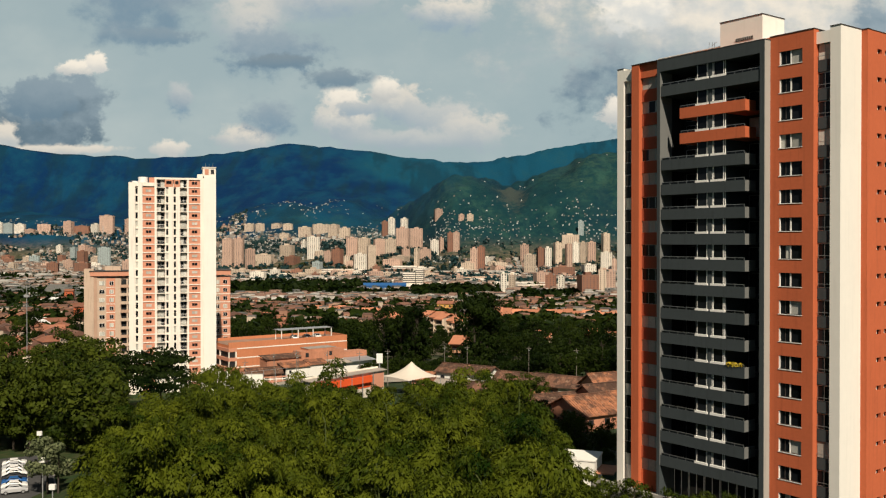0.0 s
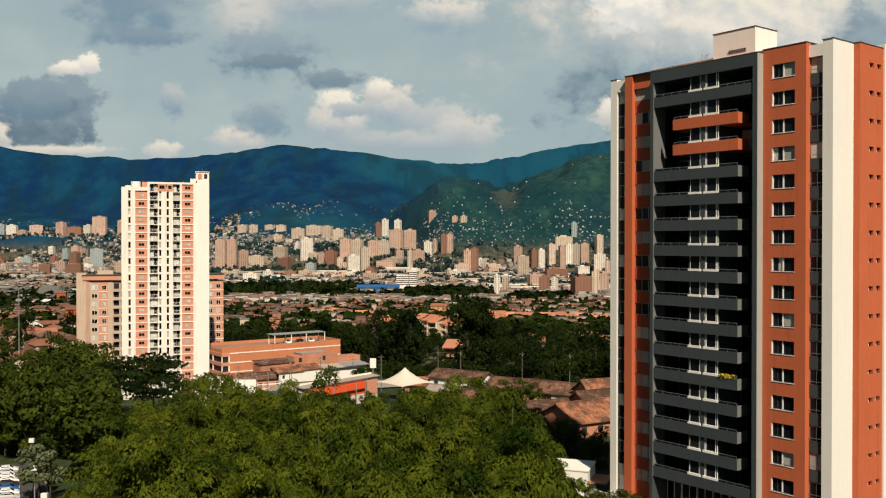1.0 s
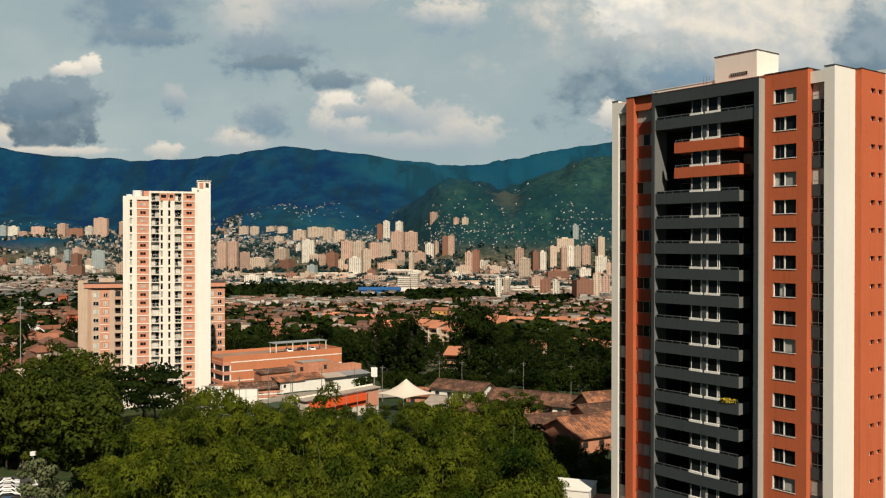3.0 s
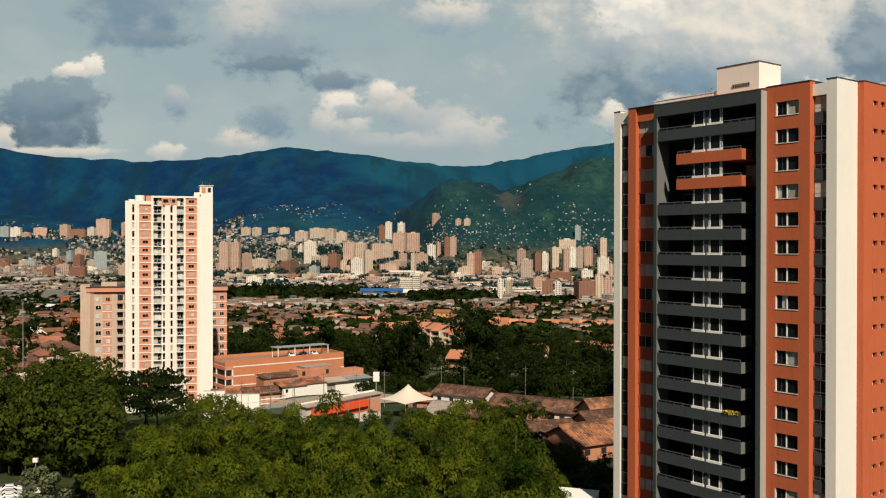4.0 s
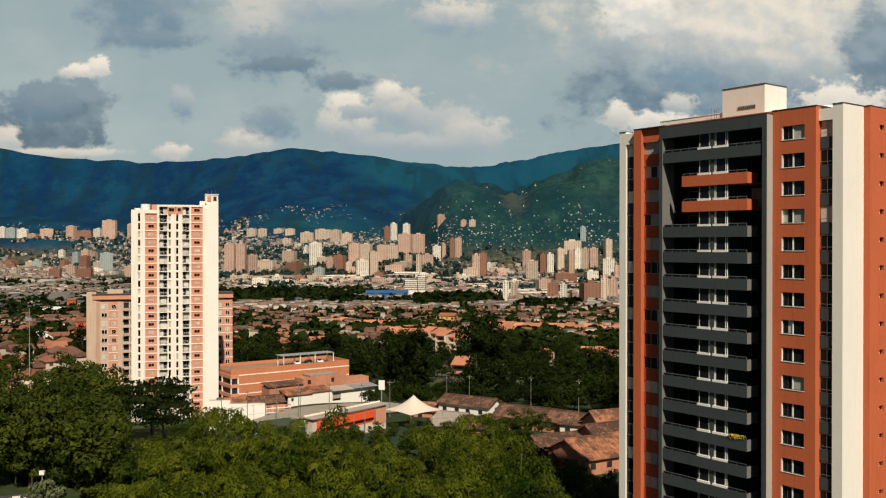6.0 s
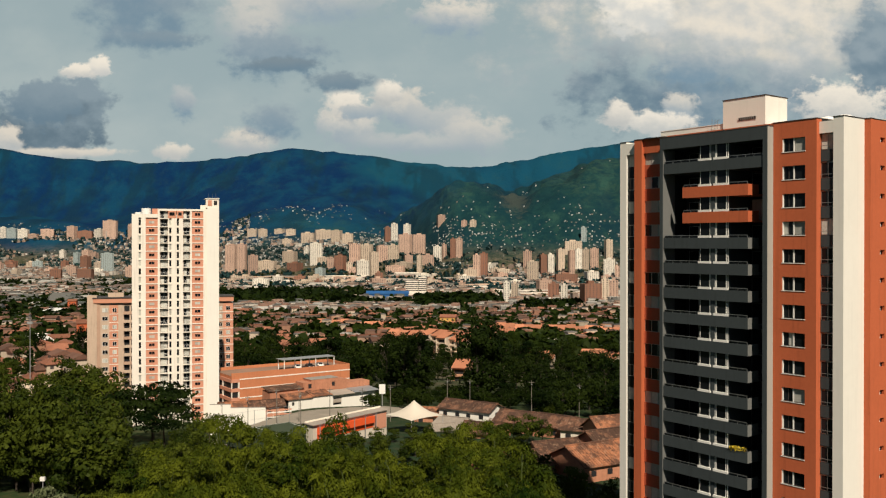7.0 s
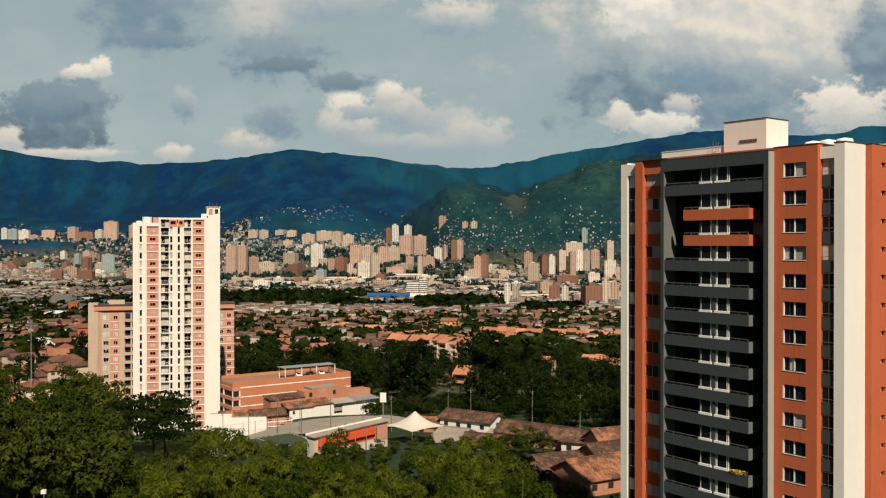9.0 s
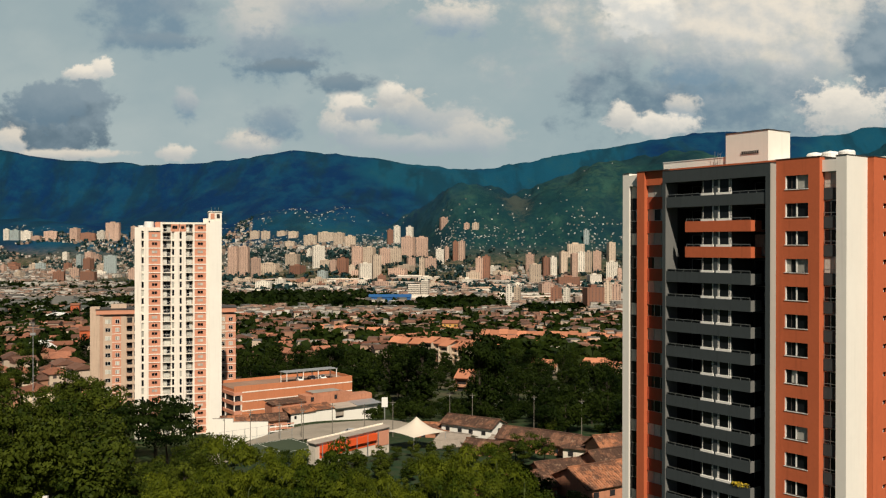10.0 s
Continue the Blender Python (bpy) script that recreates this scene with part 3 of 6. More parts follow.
    part("roof_step", boxes((-10.6, -8.2, 4.4, 8.4, ROOF - 0.35, 48.3)), WHITE, t, "low white roof box")
    part("pipe", boxes((-10.6, -6.6, 3.5, 3.7, 48.0, 48.1), (-6.7, -6.6, 3.5, 3.7, 47.3, 48.0), (-8.7, -8.6, 3.5, 3.7, 47.3, 48.0)), COPING, t)
    bm = bmesh.new()
    for x in (-16.6, -16.9, -17.3):
        tube(bm, (x, 3.8, 47.3), (x + 0.1, 3.8, 49.6 - 0.3 * (x + 17)), 0.03, 0.02, 5)
    tube(bm, (-16.9, 3.8, 49.2), (-16.2, 3.8, 49.5), 0.02, 0.02, 5)
    part("aerial", bm, RAIL, t, "thin roof aerials")
    part("tank_base", boxes((-9.8, -4.2, 8.1, 10.3, 47.3, 48.0)), WHITE, t, "white tank plinth")
    for x in (-8.7, -7.0, -5.2):
        bm = bmesh.new()
        ring = [(0.82, 48.0), (0.82, 48.98), (0.72, 49.12), (0.3, 49.2), (0.25, 49.23)]
        for (r0, z0), (r1, z1) in zip(ring, ring[1:]):
            tube(bm, (x, 9.2, z0), (x, 9.2, z1), r0, r1, 20)
        part("water_tank", bm, TANK, t, "white plastic water tank")
    return t


near_tower()


# ---- white and salmon tower across the grove ----
def far_tower():
    rng = random.Random(9)
    h, x_left, x_right, y0, y1, foot = 2.305, -88.0, -64.3, 253.0, 263.0, -15.0
    t = thing("apartment_tower", pose(-77, 256, 0, 0, 0, 17), "slender cream and salmon apartment tower with a blank white end wall", "apartment building")
    P = lambda *b: boxes(*[(q[0] + 76.1, q[1] + 76.1, q[2] - 253, q[3] - 253, q[4], q[5]) for q in b])
    top = 46.0
    part("wall", P((x_left, -80.7, y0 + 0.8, y1, foot, 44.2), (-80.7, x_right - 3.4, y0 + 0.8, y1, foot, top - 0.4)), CREAM, t, "cream rendered core")
    part("wall", P((x_right - 3.3, x_right, y0 - 0.6, y1, foot, top + 0.5)), WHITE, t, "blank white end wall")
    piers = [(-88.0, -86.2, 44.5), (-85.55, -84.3, 44.5), (-81.1, -80.5, top), (-78.3, -78.0, 43.4), (-77.35, -75.95, 43.4), (-75.3, -74.2, top), (-72.3, -71.8, top), (-68.65, -67.6, top)]
    for a, b, z in piers:
        part("pier", P((a, b, y0 - 0.3, y0 + 0.8, foot, z)), CREAM, t, "cream rendered pier")
    part("parapet", P((-80.5, -67.6, y0 - 0.25, y0 + 0.8, top - 0.55, top)), CREAM, t)
    part("parapet", P((-86.2, -81.1, y0 - 0.2, y0 + 0.8, 43.5, 44.5)), CREAM, t)
    for k in range(26):
        z = 45.45 - h * k
        for c, (a, b) in enumerate(((-84.3, -81.1), (-71.8, -68.65))):
            if c == 0 and k < 1:
                continue
            part("panel", P((a, b, y0 + 0.05, y0 + 0.3, z - h + 0.26, z)), SALMON, t, "salmon brick panel")
            part("slab_edge", P((a, b, y0 - 0.12, y0 + 0.3, z - h, z - h + 0.26)), CREAM, t)
            w = 1.55
            window_unit(t, (a + b) / 2 - w / 2 + 76.1, -0.02, z - h + 0.95, w, 0.85, (0.5,), CURTAIN if rng.random() < 0.3 else GLASS, frame_mat=SALMON)
        for a, b, low in ((-86.2, -85.55, 1), (-78.0, -77.35, 1), (-75.95, -75.3, 1)):
            if k < low:
                continue
            part("slab_edge", P((a, b, y0 - 0.1, y0 + 0.8, z - h - 0.12, z - h + 0.42)), CREAM, t)
            window_unit(t, a + 76.1, 0.12, z - h + 0.42, b - a, h - 0.54, (), CURTAIN if rng.random() < (0.5 if a < -80 else 0.15) else GLASS, frame_mat=CREAM)
        slot_balcony(t, -80.5 + 76.1, -78.3 + 76.1, z, h, rng)
        slot_balcony(t, -74.2 + 76.1, -72.3 + 76.1, z, h, rng)
        if k == 0:
            for a, b in ((-78.3, -76.1), (-75.9, -74.2)):
                part("panel", P((a, b, y0 - 0.31, y0 + 0.2, z - h + 0.2, z)), SALMON, t, "salmon brick panel")
                window_unit(t, a + 0.4 + 76.1, -0.38, z - 1.3, b - a - 0.8, 0.9, (0.5,), GLASS, frame_mat=COPING)
    # roof
    part("roof", P((-80.7, x_right - 3.4, y0 + 0.8, y1, top - 0.4, top - 0.3), (x_left, -80.7, y0 + 0.8, y1, 44.2, 44.25)), CONCRETE, t)
    cap = part("lift_house", P((-67.9, x_right, 252.6, 260, top + 0.5, 49.0)), CREAM, t, "cream lift house")
    part("panel", P((-67.4, -66.3, 252.5, 252.6, 47.0, 48.6)), SALMON, cap)
    part("window", P((-65.7, -64.8, 252.54, 252.6, 47.2, 48.5)), DARK, cap)
    part("coping", P((-68.1, x_right + 0.2, 252.4, 260.2, 49.0, 49.2)), CREAM, cap)
    part("roof_box", P((-69.4, -67.9, 254, 257, 45.6, 47.2)), CREAM, t)
    part("roof_box", P((-82.6, -80.9, 255, 258, 44.2, 46.1)), SALMON, t)
    bm = bmesh.new()
    tube(bm, (-84.2 + 76.1, 3, 44.2), (-84.2 + 76.1, 3, 46.2), 1.35, 1.35, 18)
    part("water_tank", bm, TANK, t, "white round water tank")
    bm = bmesh.new()
    tube(bm, (-86.4 + 76.1, 4, 44.2), (-86.4 + 76.1, 4, 45.1), 0.9, 0.9, 14)
    part("water_tank", bm, TANK, t, "white round water tank")
    bm = bmesh.new()
    for a in (-67.0, -66.0, -65.0):
        tube(bm, (a + 76.1, 4, 49.0), (a + 76.1, 4, 50.6), 0.05, 0.03, 5)
    part("aerial", bm, RAIL, t)


def slot_balcony(t, a, b, z, h, rng):
    part("recess", boxes((a, b, 0.62, 0.8, z - h, z)), BEIGE, t, "shaded balcony back wall")
    window_unit(t, a + 0.15, 0.5, z - h + 0.2, (b - a) - 0.3, 1.9, (0.5,), [CURTAIN if rng.random() < 0.3 else GLASS for _ in range(2)], frame_mat=STEEL)
    e = part("balcony", boxes((a, b, -0.35, 0.55, z - h, z - h + 0.18)), CREAM, t, "cream balcony slab")
    part("rail", railing(a, b, -0.34, -0.3, z - h + 0.18, z - h + 1.1, 6), TRIM, e)
    if rng.random() < 0.25:
        part("door", boxes((a + 0.3, b - 0.3, 0.48, 0.55, z - h + 0.2, z - 0.3)), CURTAIN, e)


far_tower()


def wing_block():
    """Lower salmon and beige flats behind the white tower."""
    rng = random.Random(3)
    y0, foot, top, h = 305.0, -18.0, 17.9, 2.8
    t = thing("apartment_block", pose(-98, y0, 0, 0, 0, 17), "salmon and beige apartment block with an overhanging roof band", "apartment building")
    part("wall", boxes((-21.2, 24.9, 0.6, 10, foot, top - 2.2), (-20.5, 21.8, 1.6, 9, top - 2.2, top - 1.4)), BEIGE, t, "beige rendered wall")
    part("roof_band", boxes((-20.4, 25.1, -0.4, 10.2, top - 1.5, top)), SALMON, t, "salmon brick roof band")
    part("coping", boxes((-20.6, 25.3, -0.6, 10.4, top, top + 0.3)), COPING, t)
    part("panel", boxes((24.9, 25.0, 1.2, 9.4, foot, top - 2.3)), SALMON, t, "salmon end wall")
    part("stair_shaft", boxes((-22.3, -19.3, -0.1, 5, foot, top + 0.9)), BEIGE, t, "beige stair shaft")
    part("stair_shaft", boxes((-19.3, -18.2, 0.1, 0.6, foot, top - 1.6)), PALE_BRICK, t, "pale brick strip")
    part("roof_box", boxes((-16.0, -11.0, 3, 7, top + 0.3, top + 1.6)), BEIGE, t, "beige roof box")
    for a, b, skin in ((-18.2, -15.4, BEIGE), (-15.4, -12.6, SALMON), (-12.6, -10.9, BEIGE), (16.6, 21.6, PALE_BRICK), (21.6, 24.9, SALMON)):
        part("panel", boxes((a, b, 0.2, 0.6, foot, top - 2.3)), skin, t)
    for k in range(13):
        z = top - 2.6 - h * (k + 1)
        for a, w, mid in ((-17.6, 1.7, 0.5), (-14.4, 1.3, 0.5), (20.0, 1.2, 0.5), (22.5, 1.4, 0.5)):
            window_unit(t, a, 0.1, z + 0.8, w, 1.35, (mid,), CURTAIN if rng.random() < 0.45 else GLASS)
        part("slab_edge", boxes((-15.4, -12.6, 0.12, 0.2, z + 0.05, z + 0.25)), CREAM, t)
        b = part("balcony", boxes((-10.9, -6.5, -0.7, 0.6, z, z + 0.2), (-10.9, -6.5, -0.7, -0.55, z + 0.2, z + 1.0), (-10.9, -10.75, -0.55, 0.6, z + 0.2, z + 1.0)), BEIGE if k % 3 else PALE_BRICK, t, "beige balcony with a solid front")
        # near-black sheet over the back wall imitates the recess shade
        part("recess", boxes((-10.7, -6.5, 0.5, 0.59, z + 0.2, z + h)), INNER, b, "near-black panel painted as balcony shade")
        part("pier", boxes((-9.0, -8.5, -0.5, 0.5, z + 0.2, z + h)), BEIGE, b)
        part("slab_edge", boxes((16.6, 25.0, 0.05, 0.2, z, z + 0.25)), CREAM, t)


wing_block()


# ---- terracotta car park ----
DECK = material("dusty_deck", (0.27, 0.17, 0.12), 0.92, 0.2, 1.2, 0.35)


def car_park():
    t = thing("car_park", pose(-62, 259, 0, 0, 0, 35.7), "terracotta brick car park with cream floor bands and open end bays", "car park")
    L, D, top, foot = 38.8, 14.0, -1.2, -14.5
    part("wall", boxes((0.4, L, 0.3, D, foot, top - 0.9)), CAR_PARK_BRICK, t, "terracotta brick wall")
    part("deck", boxes((0.4, L - 0.3, 0.3, D - 0.3, top - 0.9, top - 0.85)), DECK, t, "dusty brown roof deck")
    part("parapet", boxes((0, L, 0, 0.3, top - 1.7, top), (0, L, D - 0.3, D, top - 0.9, top), (L - 0.3, L, 0.3, D - 0.3, top - 0.9, top)), CAR_PARK_BRICK, t)
    for i in range(4):
        z = top - 1.7 - 2.7 * i
        part("band", boxes((2.4, L, -0.06, 0.3, z - 0.32, z)), CREAM, t, "cream floor band")
        part("panel", boxes((2.4, L, 0.0, 0.3, z - 2.7, z - 0.32)), CAR_PARK_BRICK, t)
        part("ledge", boxes((-0.1, 2.4, -0.1, 0.3, z - 1.0, z), (-0.1, 0.3, 0.3, D, z - 1.0, z)), SALMON, t, "salmon end ledge")
        # dark sheets in front of the wall imitate the shade of open bays
        part("opening_shade", boxes((0.3, 2.4, 0.25, 0.3, z - 2.7, z - 1.0), (0.3, 0.4, 0.3, D, z - 2.7, z - 1.0)), DARK, t, "dark panel for a shaded open bay")
        for size in ((2.0, 2.4, -0.1, 0.25), (-0.08, 0.2, 6.5, 7.0), (-0.08, 0.2, -0.08, 0.24)):
            part("column", boxes((*size, z - 2.7, z - 1.0)), CREAM, t)
    shelter = thing("roof_shelter", pose(-62, 259, 0, 0, 0, 35.7), "flat steel carport on thin white posts", "carport")
    part("canopy", boxes((16.5, 34.2, 1.0, 5.6, 1.25, 1.4)), STEEL, shelter)
    for x in (17.0, 22.5, 27.5, 33.8):
        for y in (1.1, 5.2):
            part("post", boxes((x, x + 0.22, y, y + 0.22, top - 0.85, 1.25)), TRIM, shelter)


car_park()


# ---- city across the valley ----
def palette(name, stops, rough=0.85):
    """One surface whose shade is drawn from a short row of colours, one for each island of the mesh."""
    mat = bpy.data.materials.new(name)
    mat.use_nodes = True
    mat.node_tree.nodes.clear()
    N = Nodes(mat.node_tree)
    at = N.n("ShaderNodeNewGeometry")
    pick = N.n("ShaderNodeValToRGB", Fac=at.outputs["Random Per Island"])
    pick.color_ramp.interpolation = "CONSTANT"
    for i, c in enumerate(stops):
        e = pick.color_ramp.elements[i] if i < 2 else pick.color_ramp.elements.new(i / len(stops))
        e.position = i / len(stops)
        e.color = (*c, 1)
    dirt = N.m("MULTIPLY_ADD", N.m("SUBTRACT", N.noise(at.outputs["Position"], 0.35, 4).outputs[0], 0.5), 0.9, 1.0)
    tint = N.n("ShaderNodeVectorMath")
    tint.operation = "SCALE"
    N.put(tint.inputs[0], pick.outputs[0])
    N.put(tint.inputs["Scale"], dirt)
    shader = N.n("ShaderNodeBsdfPrincipled", Base_Color=tint.outputs[0], Roughness=rough)
    N.t.links.new(shader.outputs[0], N.n("ShaderNodeOutputMaterial").inputs[0])
    return mat


TOWN = palette("town_walls", [(0.34, 0.19, 0.13), (0.48, 0.40, 0.32), (0.24, 0.14, 0.10), (0.55, 0.50, 0.43), (0.30, 0.26, 0.23), (0.36, 0.22, 0.15), (0.14, 0.13, 0.12), (0.62, 0.58, 0.53)])
TOWN_ROOF = palette("town_roofs", [(0.15, 0.075, 0.05), (0.09, 0.055, 0.04), (0.17, 0.095, 0.065), (0.12, 0.11, 0.10), (0.30, 0.27, 0.24), (0.11, 0.06, 0.042), (0.06, 0.055, 0.05), (0.20, 0.09, 0.05)])
PINK = material("pale_salmon_render", (0.46, 0.32, 0.25), 0.85, 0.08, 0.6, 0.12, per_object=0.22, streak=0.15)
SAND = material("sand_render", (0.50, 0.41, 0.32), 0.85, 0.08, 0.6, 0.12, per_object=0.2, streak=0.15)
CHALK = material("chalk_render", (0.66, 0.62, 0.54), 0.85, 0.06, 0.6, 0.10, per_object=0.12, streak=0.12)
UMBER = material("brown_brick", (0.24, 0.12, 0.08), 0.85, 0.10, 0.6, 0.12, per_object=0.2)
BAND = material("shaded_windows", (0.075, 0.065, 0.062), 0.4, 0.4, 0.4, 0.3, per_object=0.3)
BLUE_ROOF = material("blue_sheet_roof", (0.02, 0.10, 0.28), 0.5, 0.1, 0.3, 0.2)
BLUE_GREY = material("pale_teal_render", (0.30, 0.36, 0.36), 0.8, 0.1, 0.5, 0.15)


def city_tower(x, y, w, top, skin, seed, turn=0.0, depth=None):
    """A distant block of flats: shafts of wall with columns of window bays set back between them, slab lines, roof box."""
    rng = random.Random(seed)
    d = depth or rng.uniform(0.7, 1.1) * w
    low = min(gz(x, y), gz(x, y - d / 2), gz(x - w / 2, y - d / 2), gz(x + w / 2, y - d / 2)) - 4
    h = top - low
    t = thing("city_tower", pose(x, y, low, 0, 0, turn), {"chalk": "pale chalk-white block of flats in the distant city", "sand": "sand-coloured block of flats in the distant city", "pink": "pale salmon brick block of flats in the distant city", "umber": "brown brick block of flats in the distant city", "teal": "pale grey-green office tower in the distant city"}[skin], "apartment building", "towers of the distant city")
    mat = {"chalk": CHALK, "sand": SAND, "pink": PINK, "umber": UMBER, "teal": BLUE_GREY}[skin]
    n = max(2, int(round(w / 5.0)))
    bay = w / n
    wall = boxes((-w / 2 + 0.4, w / 2 - 0.4, -d / 2 + 0.7, d / 2 - 0.4, 0, h - 0.8))
    floors = int(h / 2.9)
    bays = bmesh.new()
    for i in range(n):
        a = -w / 2 + i * bay
        g = 0.33 * bay
        box(wall, a, a + g, -d / 2, -d / 2 + 0.7, 0, h)
        box(wall, a + bay - g, a + bay, -d / 2, -d / 2 + 0.7, 0, h)
        for k in range(floors):
            box(wall, a + g, a + bay - g, -d / 2 + 0.1, -d / 2 + 0.45, k * 2.9, k * 2.9 + 1.5)
        box(bays, a + g, a + bay - g, -d / 2 + 0.45, -d / 2 + 0.7, 0, h - 1.2)
    m = max(1, int(round(d / 8.0)))
    for i in range(m):
        a = -d / 2 + 1.2 + i * (d - 2) / m
        box(bays, w / 2 - 0.4, w / 2 - 0.36, a + 1.0, a + 2.6, 2, h - 2.0)
        box(wall, w / 2 - 0.4, w / 2, a - 1.2, a + 0.6, 0, h)
    tagged(part("glazing", bays, BAND, t), kind="stuff")
    part("wall", wall, mat, t)
    part("roof_house", boxes((-w * 0.2, w * 0.15, -d * 0.2, d * 0.2, h - 0.8, h + rng.uniform(1.5, 4))), mat, t)
    return t


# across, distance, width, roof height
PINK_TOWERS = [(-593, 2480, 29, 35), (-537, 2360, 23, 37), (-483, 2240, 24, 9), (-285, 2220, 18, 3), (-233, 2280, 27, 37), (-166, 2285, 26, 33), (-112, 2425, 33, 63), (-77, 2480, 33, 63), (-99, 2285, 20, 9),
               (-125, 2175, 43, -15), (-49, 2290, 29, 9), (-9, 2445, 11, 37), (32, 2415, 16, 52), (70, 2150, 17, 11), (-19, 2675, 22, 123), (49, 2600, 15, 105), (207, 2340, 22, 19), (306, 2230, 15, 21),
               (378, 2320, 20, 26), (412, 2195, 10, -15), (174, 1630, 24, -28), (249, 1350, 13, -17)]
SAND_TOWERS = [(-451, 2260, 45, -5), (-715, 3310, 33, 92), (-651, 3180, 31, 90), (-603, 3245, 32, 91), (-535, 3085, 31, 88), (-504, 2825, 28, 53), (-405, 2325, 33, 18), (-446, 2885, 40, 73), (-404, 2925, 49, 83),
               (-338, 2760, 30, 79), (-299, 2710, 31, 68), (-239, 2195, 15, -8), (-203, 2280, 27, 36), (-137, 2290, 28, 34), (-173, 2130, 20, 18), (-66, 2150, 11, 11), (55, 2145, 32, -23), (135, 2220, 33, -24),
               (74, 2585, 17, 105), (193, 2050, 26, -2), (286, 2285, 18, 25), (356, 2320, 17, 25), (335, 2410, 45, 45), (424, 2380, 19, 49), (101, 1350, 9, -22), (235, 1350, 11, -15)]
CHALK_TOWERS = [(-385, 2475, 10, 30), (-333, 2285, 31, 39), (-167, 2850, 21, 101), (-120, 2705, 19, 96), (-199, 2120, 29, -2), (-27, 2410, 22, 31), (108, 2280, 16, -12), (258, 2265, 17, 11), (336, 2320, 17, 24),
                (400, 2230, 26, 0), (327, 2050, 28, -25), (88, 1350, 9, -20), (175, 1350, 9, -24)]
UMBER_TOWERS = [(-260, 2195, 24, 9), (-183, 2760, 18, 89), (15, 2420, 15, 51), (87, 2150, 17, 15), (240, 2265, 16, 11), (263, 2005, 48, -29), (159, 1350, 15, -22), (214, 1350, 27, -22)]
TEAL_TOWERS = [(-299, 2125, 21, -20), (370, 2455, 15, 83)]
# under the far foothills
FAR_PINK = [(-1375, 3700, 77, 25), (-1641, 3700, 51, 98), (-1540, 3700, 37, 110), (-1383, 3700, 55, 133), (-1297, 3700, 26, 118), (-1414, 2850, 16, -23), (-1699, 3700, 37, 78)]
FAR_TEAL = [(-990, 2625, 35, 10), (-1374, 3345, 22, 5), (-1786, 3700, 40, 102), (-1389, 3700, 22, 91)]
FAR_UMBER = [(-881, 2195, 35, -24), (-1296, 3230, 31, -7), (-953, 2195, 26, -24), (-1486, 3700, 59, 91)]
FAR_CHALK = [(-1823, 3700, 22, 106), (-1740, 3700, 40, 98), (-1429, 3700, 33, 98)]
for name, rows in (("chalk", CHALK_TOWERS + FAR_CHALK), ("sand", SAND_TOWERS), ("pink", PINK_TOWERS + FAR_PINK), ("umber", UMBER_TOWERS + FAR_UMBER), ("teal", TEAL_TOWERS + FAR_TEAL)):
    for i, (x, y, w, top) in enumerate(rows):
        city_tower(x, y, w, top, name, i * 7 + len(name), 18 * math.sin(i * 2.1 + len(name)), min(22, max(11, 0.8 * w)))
rng = random.Random(21)
for i in range(26):
    u = rng.uniform(-0.5, -0.27)
    y = rng.uniform(2200, 3500)
    x = u * y
    city_tower(x, y, rng.uniform(18, 36), gz(x, y) + rng.uniform(14, 34), rng.choice(["pink", "sand", "umber", "pink", "teal", "chalk"]), i, rng.uniform(-20, 20))
for i in range(40):
    u = rng.uniform(-0.24, 0.2)
    y = rng.uniform(1850, 2300)
    x = u * y
    city_tower(x, y, rng.uniform(14, 34), gz(x, y) + rng.uniform(8, 20), rng.choice(["pink", "sand", "sand", "chalk", "pink", "umber"]), i, rng.uniform(-25, 25))


def block_row(name, count, seed, place, size, height, mats, label, pitch=0.2, long=1.0):
    """Many small far buildings, too many to count: walls and low hipped roofs."""
    rs = np.random.RandomState(seed)
    x, y = place(rs, count)
    n = len(x)
    w, d, h, a = rs.uniform(*size, n) * long, rs.uniform(*size, n), rs.uniform(*height, n), rs.uniform(-0.6, 0.6, n)
    z = ground_height(x, y)
    c, s = np.cos(a), np.sin(a)
    face = np.array([(4, 5, 6, 7), (0, 1, 5, 4), (1, 2, 6, 5), (2, 3, 7, 6), (3, 0, 4, 7)])
    for which, mat in enumerate(mats):
        rows = []
        for top in (0, 1):
            zz = (z - 4 if not top else z + h) if which == 0 else (z + h if not top else z + h + 0.3 + pitch * np.minimum(w, d))
            kx, ky = (1, 1) if which == 0 or not top else (0.85, 0.2 + 0.6 * (pitch < 0.1))
            grow = 0.0 if which == 0 else 0.15 if pitch < 0.1 else 0.4
            for sx, sy in ((-1, -1), (1, -1), (1, 1), (-1, 1)):
                px, py = sx * (w / 2 + grow) * kx, sy * (d / 2 + grow) * ky
                rows.append(np.stack([x + c * px - s * py, y + s * px + c * py, zz], -1))
        verts = np.stack(rows, 1).reshape(-1, 3)
        faces = (np.arange(n)[:, None, None] * 8 + face).reshape(-1, 4)
        data = bpy.data.meshes.new(name)
        data.from_pydata(verts.tolist(), [], faces.tolist())
        data.materials.append(mat)
        tagged(new(name if which == 0 else name + "_roofs", data), label if which == 0 else label.replace("houses", "house roofs").replace("sheds", "shed roofs"), "houses", kind="stuff")


